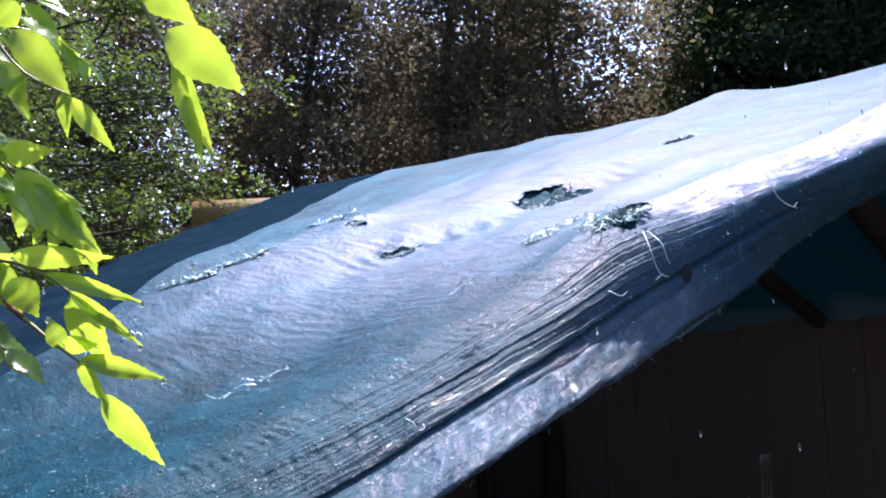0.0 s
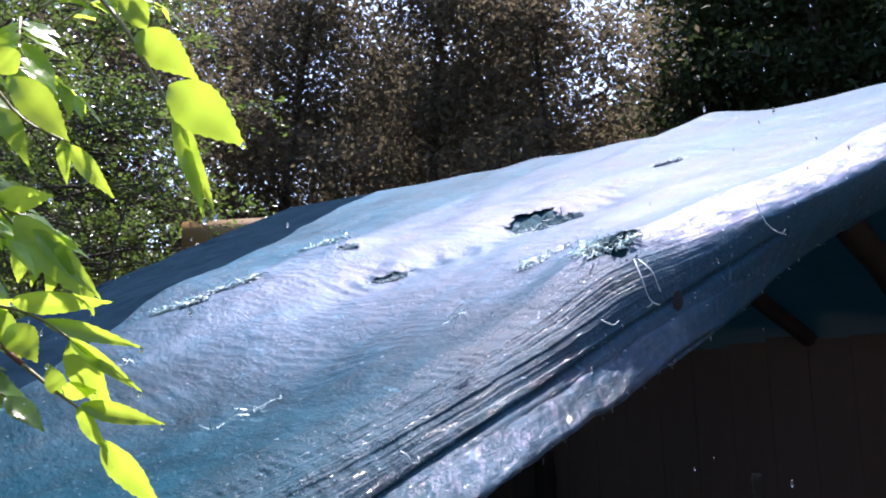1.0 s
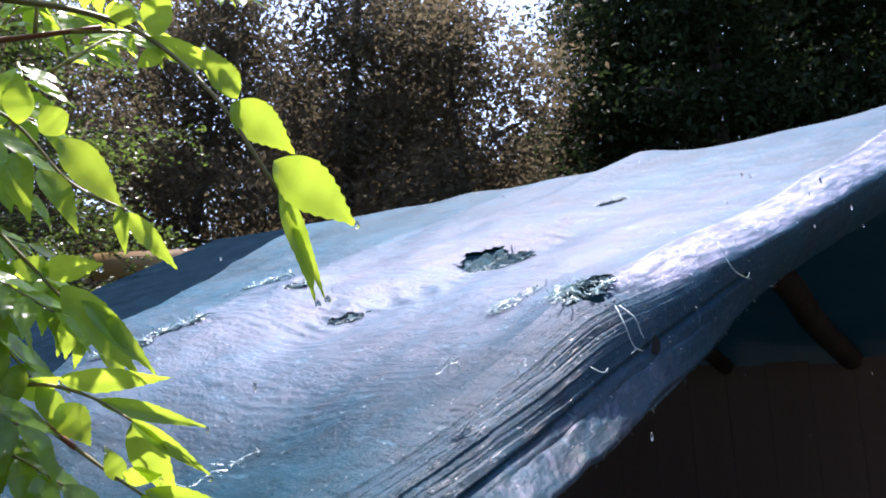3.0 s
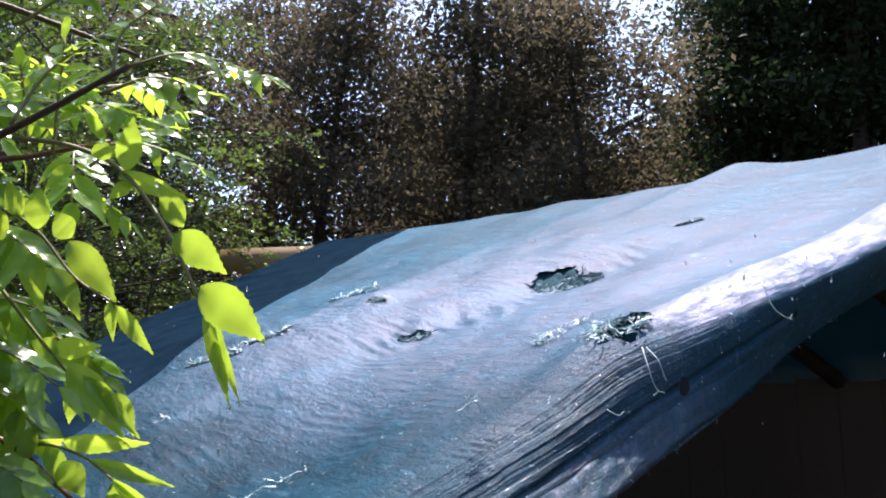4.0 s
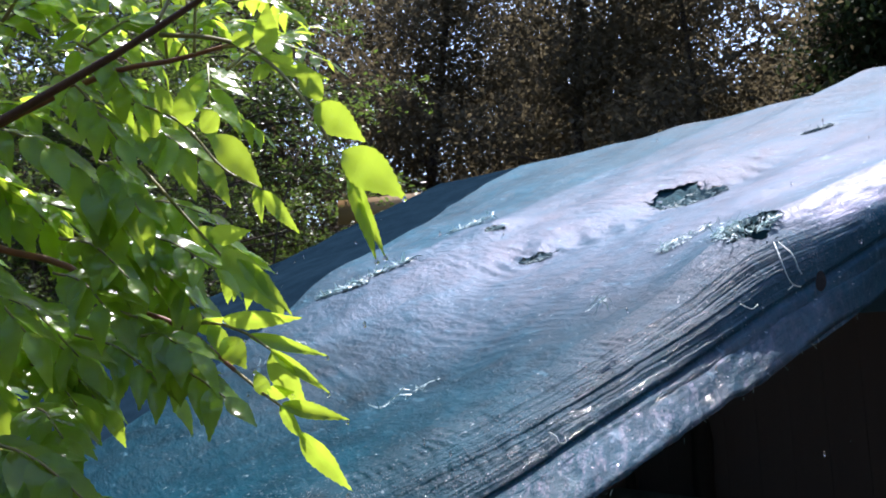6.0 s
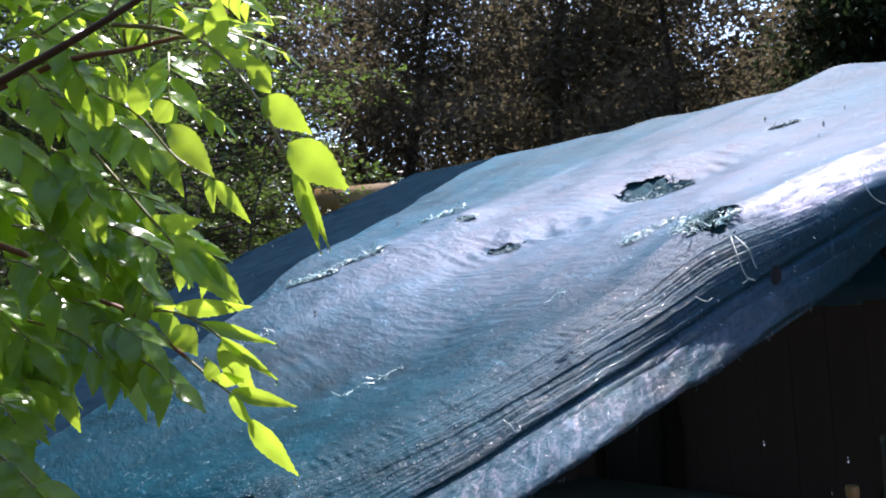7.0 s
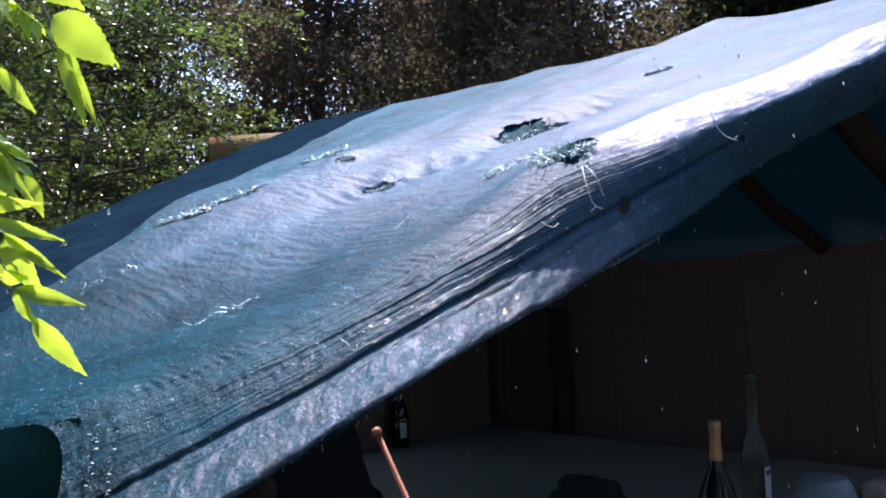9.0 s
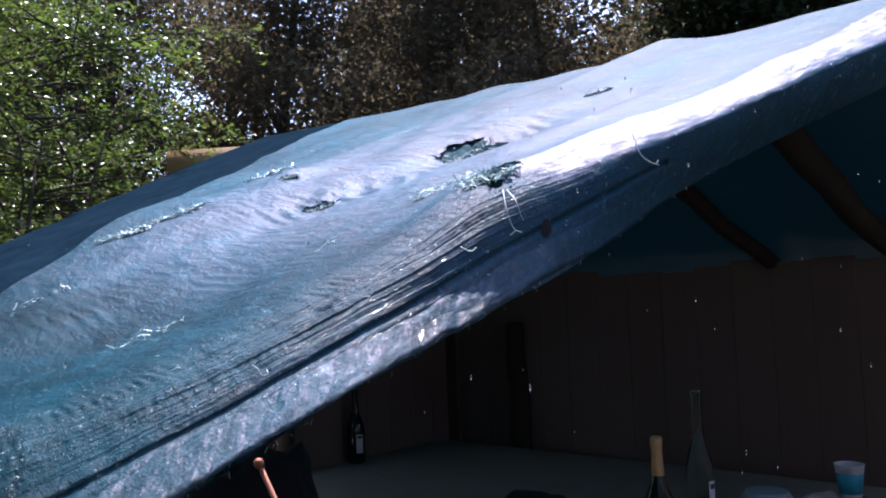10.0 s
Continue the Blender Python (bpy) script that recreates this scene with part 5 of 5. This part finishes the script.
DROP = mesh("water_drop", *lathe([(0.0, -0.0017), (0.0010, -0.0013), (0.0014, -0.0004), (0.0011, 0.0006), (0.0005, 0.0014), (0.0, 0.0020)], 10), M_WATER)


def rowan():
    rng = random.Random(77)
    t = thing("rowan_tree", -0.80, 0.30, -0.05, "young rowan with fresh wet compound leaves reaching over the tarpaulin", "tree")
    inv = Matrix.Translation((0.80, -0.30, 0.05))

    def w(*pts):
        return [inv @ Vector(p) for p in pts]

    limb(t, w((-0.80, 0.30, -0.1), (-0.79, 0.33, 0.6), (-0.82, 0.30, 1.2), (-0.78, 0.36, 1.9), (-0.74, 0.40, 2.6)), 0.022, 0.008, M_STEM, "trunk")
    # main arm, rising, and the arching shoots on it
    limb(t, w((-0.82, 0.31, 1.35), (-0.60, 0.38, 1.48), (-0.342, 0.40, 1.604), (-0.251, 0.40, 1.646), (-0.18, 0.40, 1.685)), 0.0042, 0.0018, M_STEM)
    limb(t, w((-0.82, 0.31, 1.28), (-0.58, 0.45, 1.53), (-0.391, 0.48, 1.517), (-0.325, 0.47, 1.480), (-0.268, 0.46, 1.460), (-0.223, 0.45, 1.428)), 0.0036, 0.0014, M_TWIG)
    limb(t, w((-0.50, 0.39, 1.53), (-0.334, 0.44, 1.628), (-0.266, 0.46, 1.648), (-0.22, 0.47, 1.66)), 0.0028, 0.0013, M_TWIG)
    limb(t, w((-0.80, 0.34, 1.75), (-0.60, 0.50, 1.86), (-0.42, 0.60, 1.84), (-0.28, 0.66, 1.80)), 0.006, 0.002, M_STEM)
    limb(t, w((-0.80, 0.33, 1.1), (-0.62, 0.40, 1.32), (-0.50, 0.44, 1.40), (-0.42, 0.45, 1.38)), 0.006, 0.002, M_STEM)

    def leaf(pts, **k):
        return compound_leaf(t, w(*pts), rng, **k)

    def blades(pts, rows, thick=0.0013):
        """A leaf whose leaflets are set one by one: base, tip, width."""
        line = smooth_line(w(*pts), 16)
        stalk = part("leaf_stalk", mesh("leaf_stalk", *tube(line, [thick * (1 - 0.5 * i / 17) for i in range(17)], 6), M_RACHIS), M_RACHIS, t)
        for k, (base, tip, wide) in enumerate(rows):
            base, tip = inv @ Vector(base), inv @ Vector(tip)
            x = (tip - base).normalized()
            nrm = Vector((0.25 + rng.uniform(-0.3, 0.3), -0.85, -0.12 + rng.uniform(-0.3, 0.25)))
            y = nrm.cross(x).normalized()
            ob = part("leaflet", LEAFLETS[(0, 2, 0, 1)[k % 4]], None, stalk)
            ln = (tip - base).length / 0.040
            ob.matrix_local = Matrix.Translation(base) @ Matrix((x, y, x.cross(y))).transposed().to_4x4() @ Matrix.Diagonal((ln, wide / 0.0140, ln, 1))
            if rng.random() < 0.55:
                drop = part("water_drop", DROP, None, stalk, "clear hanging water drop")
                drop.matrix_local = Matrix.Translation(tip + Vector((0, 0, -0.0016)))

    # the long drooping leaf with the large end leaflets
    blades(((-0.248, 0.40, 1.642), (-0.213, 0.40, 1.636), (-0.179, 0.39, 1.619), (-0.144, 0.37, 1.581), (-0.114, 0.354, 1.530)), (
        ((-0.117, 0.352, 1.545), (-0.083, 0.348, 1.517), 0.0184), ((-0.115, 0.355, 1.535), (-0.100, 0.351, 1.485), 0.0090),
        ((-0.112, 0.358, 1.524), (-0.096, 0.354, 1.487), 0.0050), ((-0.136, 0.365, 1.575), (-0.109, 0.361, 1.555), 0.0146),
        ((-0.134, 0.372, 1.580), (-0.148, 0.368, 1.605), 0.0111), ((-0.175, 0.390, 1.617), (-0.170, 0.386, 1.649), 0.0135),
        ((-0.178, 0.388, 1.616), (-0.135, 0.384, 1.597), 0.0090), ((-0.189, 0.392, 1.624), (-0.189, 0.388, 1.637), 0.0097),
        ((-0.170, 0.385, 1.609), (-0.180, 0.381, 1.599), 0.0070)), 0.0017)
    blades(((-0.338, 0.45, 1.629), (-0.267, 0.45, 1.604), (-0.230, 0.45, 1.565), (-0.198, 0.44, 1.546)), (
        ((-0.202, 0.440, 1.548), (-0.197, 0.436, 1.523), 0.0060), ((-0.198, 0.440, 1.545), (-0.172, 0.436, 1.514), 0.0096),
        ((-0.235, 0.450, 1.588), (-0.201, 0.446, 1.550), 0.0166), ((-0.233, 0.450, 1.590), (-0.245, 0.446, 1.607), 0.0130),
        ((-0.256, 0.450, 1.596), (-0.255, 0.446, 1.626), 0.0130), ((-0.279, 0.450, 1.610), (-0.290, 0.446, 1.575), 0.0159),
        ((-0.267, 0.450, 1.604), (-0.277, 0.446, 1.629), 0.0108)))
    blades(((-0.30, 0.47, 1.575), (-0.253, 0.46, 1.525), (-0.235, 0.46, 1.505), (-0.222, 0.46, 1.492)), (
        ((-0.225, 0.460, 1.503), (-0.185, 0.456, 1.465), 0.0103), ((-0.235, 0.460, 1.511), (-0.195, 0.456, 1.464), 0.0192),
        ((-0.229, 0.460, 1.496), (-0.231, 0.456, 1.473), 0.0096), ((-0.241, 0.460, 1.517), (-0.260, 0.456, 1.526), 0.0110),
        ((-0.245, 0.460, 1.520), (-0.214, 0.456, 1.520), 0.0125)))
    blades(((-0.268, 0.46, 1.460), (-0.240, 0.455, 1.460), (-0.215, 0.45, 1.452), (-0.194, 0.44, 1.440)), (
        ((-0.234, 0.455, 1.463), (-0.179, 0.451, 1.458), 0.0109), ((-0.214, 0.450, 1.451), (-0.159, 0.446, 1.435), 0.0087),
        ((-0.195, 0.440, 1.441), (-0.156, 0.436, 1.412), 0.0067), ((-0.194, 0.440, 1.439), (-0.174, 0.436, 1.400), 0.0135),
        ((-0.233, 0.455, 1.450), (-0.216, 0.451, 1.430), 0.0146), ((-0.253, 0.460, 1.455), (-0.233, 0.456, 1.463), 0.0125)))
    blades(((-0.268, 0.46, 1.460), (-0.223, 0.45, 1.428), (-0.205, 0.445, 1.415), (-0.188, 0.44, 1.404)), (
        ((-0.188, 0.440, 1.406), (-0.144, 0.436, 1.395), 0.0089), ((-0.189, 0.440, 1.405), (-0.172, 0.436, 1.382), 0.0092),
        ((-0.176, 0.440, 1.388), (-0.145, 0.436, 1.350), 0.0128), ((-0.200, 0.445, 1.411), (-0.206, 0.441, 1.428), 0.0079),
        ((-0.199, 0.443, 1.414), (-0.180, 0.439, 1.412), 0.0086)))
    # young pale leaves at the shoot's tip
    for a, b, c in (((-0.20, 0.41, 1.672), (-0.17, 0.42, 1.685), (-0.135, 0.43, 1.675)), ((-0.19, 0.40, 1.68), (-0.19, 0.41, 1.71), (-0.17, 0.42, 1.735)), ((-0.235, 0.465, 1.655), (-0.20, 0.48, 1.66), (-0.165, 0.49, 1.645)),
                    ((-0.18, 0.40, 1.685), (-0.15, 0.42, 1.70), (-0.11, 0.45, 1.695)), ((-0.25, 0.40, 1.65), (-0.24, 0.42, 1.69), (-0.21, 0.43, 1.72))):
        leaf((a, b, c), size=0.48, pairs=5, start=0.25, droop=0.1, face=(0.2, -0.5, 0.8), angle=62)
    # the mass of older leaves towards the trunk
    for k in range(58):
        f = rng.uniform(0.0, 1.0)
        a = Vector((-0.62, 0.40, 1.50)).lerp(Vector((-0.37, 0.44, 1.58)), f) + Vector((rng.uniform(-0.03, 0.02), rng.uniform(-0.06, 0.12), rng.uniform(-0.19, 0.07)))
        d = Vector((rng.uniform(0.45, 1.0), rng.uniform(-0.45, 0.4), rng.uniform(-0.75, -0.05))).normalized() * rng.uniform(0.075, 0.11)
        leaf((a, a + d * 0.5 + Vector((0, 0, 0.010)), a + d), size=rng.uniform(0.75, 1.05), pairs=5, start=0.12, droop=0.22, face=(rng.uniform(-0.1, 0.6), -0.5, 0.8), angle=40)
    for k in range(12):
        f = k / 11
        a = Vector((-0.335, 0.45, 1.66)).lerp(Vector((-0.30, 0.46, 1.43)), f) + Vector((rng.uniform(-0.02, 0.01), rng.uniform(-0.03, 0.04), 0))
        d = Vector((rng.uniform(0.3, 0.9), rng.uniform(-0.3, 0.3), rng.uniform(-0.9, -0.1))).normalized() * rng.uniform(0.05, 0.08)
        leaf((a, a + d * 0.5 + Vector((0, 0, 0.008)), a + d), size=rng.uniform(0.6, 0.9), pairs=4, start=0.2, droop=0.22, face=(0.3, -0.5, 0.8), angle=38)
    # leaves between the arm and the lower shoot
    for k in range(20):
        a = Vector((rng.uniform(-0.50, -0.27), rng.uniform(0.42, 0.56), rng.uniform(1.50, 1.63)))
        d = Vector((rng.uniform(0.5, 1.0), rng.uniform(-0.3, 0.3), rng.uniform(-0.7, -0.1))).normalized() * rng.uniform(0.06, 0.09)
        leaf((a, a + d * 0.5 + Vector((0, 0, 0.008)), a + d), size=rng.uniform(0.6, 0.95), pairs=4, start=0.15, droop=0.2, face=(rng.uniform(0.0, 0.6), -0.5, 0.8), angle=42)
    # leaves behind, higher up and further off
    for k in range(42):
        f = rng.uniform(0.1, 1.0)
        a = Vector((-0.68, 0.46, 1.80)).lerp(Vector((-0.26, 0.68, 1.80)), f) + Vector((rng.uniform(-0.05, 0.05), rng.uniform(-0.14, 0.02), rng.uniform(-0.14, 0.08)))
        d = Vector((rng.uniform(-0.1, 0.9), rng.uniform(-0.5, 0.5), rng.uniform(-0.6, 0.3))).normalized() * rng.uniform(0.06, 0.10)
        leaf((a, a + d * 0.5 + Vector((0, 0, 0.008)), a + d), size=rng.uniform(0.55, 0.85), pairs=5, start=0.15, droop=0.25, face=(rng.uniform(-0.3, 0.5), -0.5, 0.8), angle=58)
    # fresh narrow leaves along the top of the arm
    for k in range(22):
        f = rng.uniform(0.0, 1.0)
        a = Vector((-0.56, 0.42, 1.62)).lerp(Vector((-0.24, 0.44, 1.68)), f) + Vector((rng.uniform(-0.03, 0.03), rng.uniform(-0.05, 0.12), rng.uniform(-0.03, 0.06)))
        d = Vector((rng.uniform(-0.1, 0.9), rng.uniform(-0.4, 0.4), rng.uniform(-0.1, 0.8))).normalized() * rng.uniform(0.06, 0.09)
        leaf((a, a + d * 0.5 + Vector((0, 0, 0.006)), a + d), size=rng.uniform(0.5, 0.72), pairs=7, start=0.15, droop=0.1, face=(rng.uniform(-0.3, 0.5), -0.6, 0.7), angle=56)
    for k in range(7):
        f = rng.uniform(0.0, 1.0)
        a = Vector((-0.64, 0.41, 1.33)).lerp(Vector((-0.43, 0.45, 1.39)), f) + Vector((0, rng.uniform(-0.05, 0.08), rng.uniform(-0.04, 0.05)))
        d = Vector((rng.uniform(0.2, 0.9), rng.uniform(-0.4, 0.5), rng.uniform(-0.6, 0.2))).normalized() * rng.uniform(0.06, 0.10)
        leaf((a, a + d * 0.5 + Vector((0, 0, 0.010)), a + d), size=rng.uniform(0.6, 0.9), pairs=5, start=0.15, droop=0.4, face=(rng.uniform(-0.3, 0.5), -0.5, 0.8), angle=52)


rowan()


# ---- rain ----
def rain():
    """Falling drops caught in the air in front of the shelter."""
    rng = np.random.default_rng(63)
    bm = bmesh.new()
    bmesh.ops.create_icosphere(bm, subdivisions=1, radius=1)
    v0 = np.array([v.co[:] for v in bm.verts])
    f0 = np.array([[v.index for v in f.verts] for f in bm.faces])
    bm.free()
    verts, faces = [], []
    for _ in range(900):
        y = rng.uniform(0.45, 3.0)
        x, z = rng.uniform(-0.75, 0.75) * (y + 0.3), 1.55 + rng.uniform(-0.42, 0.42) * (y + 0.2)
        roof = 1.592 + 0.2876 * (x + 0.013) + 0.3116 * (y - 1.368)
        under = y > 0.65 + 0.54 * (x + 0.3) and z < roof + 0.03
        if under or z < 0.4:
            continue
        r = rng.uniform(0.0005, 0.0011)
        faces += [tuple(int(i) + len(verts) for i in f) for f in f0]
        verts += [(x + p[0] * r, y + p[1] * r, z + p[2] * r * 2.8) for p in v0]
    me = mesh("rain", verts, faces, M_WATER)
    tagged(new("rain", me), "glinting raindrops falling in the sunlight", "rain", kind="stuff")


rain()
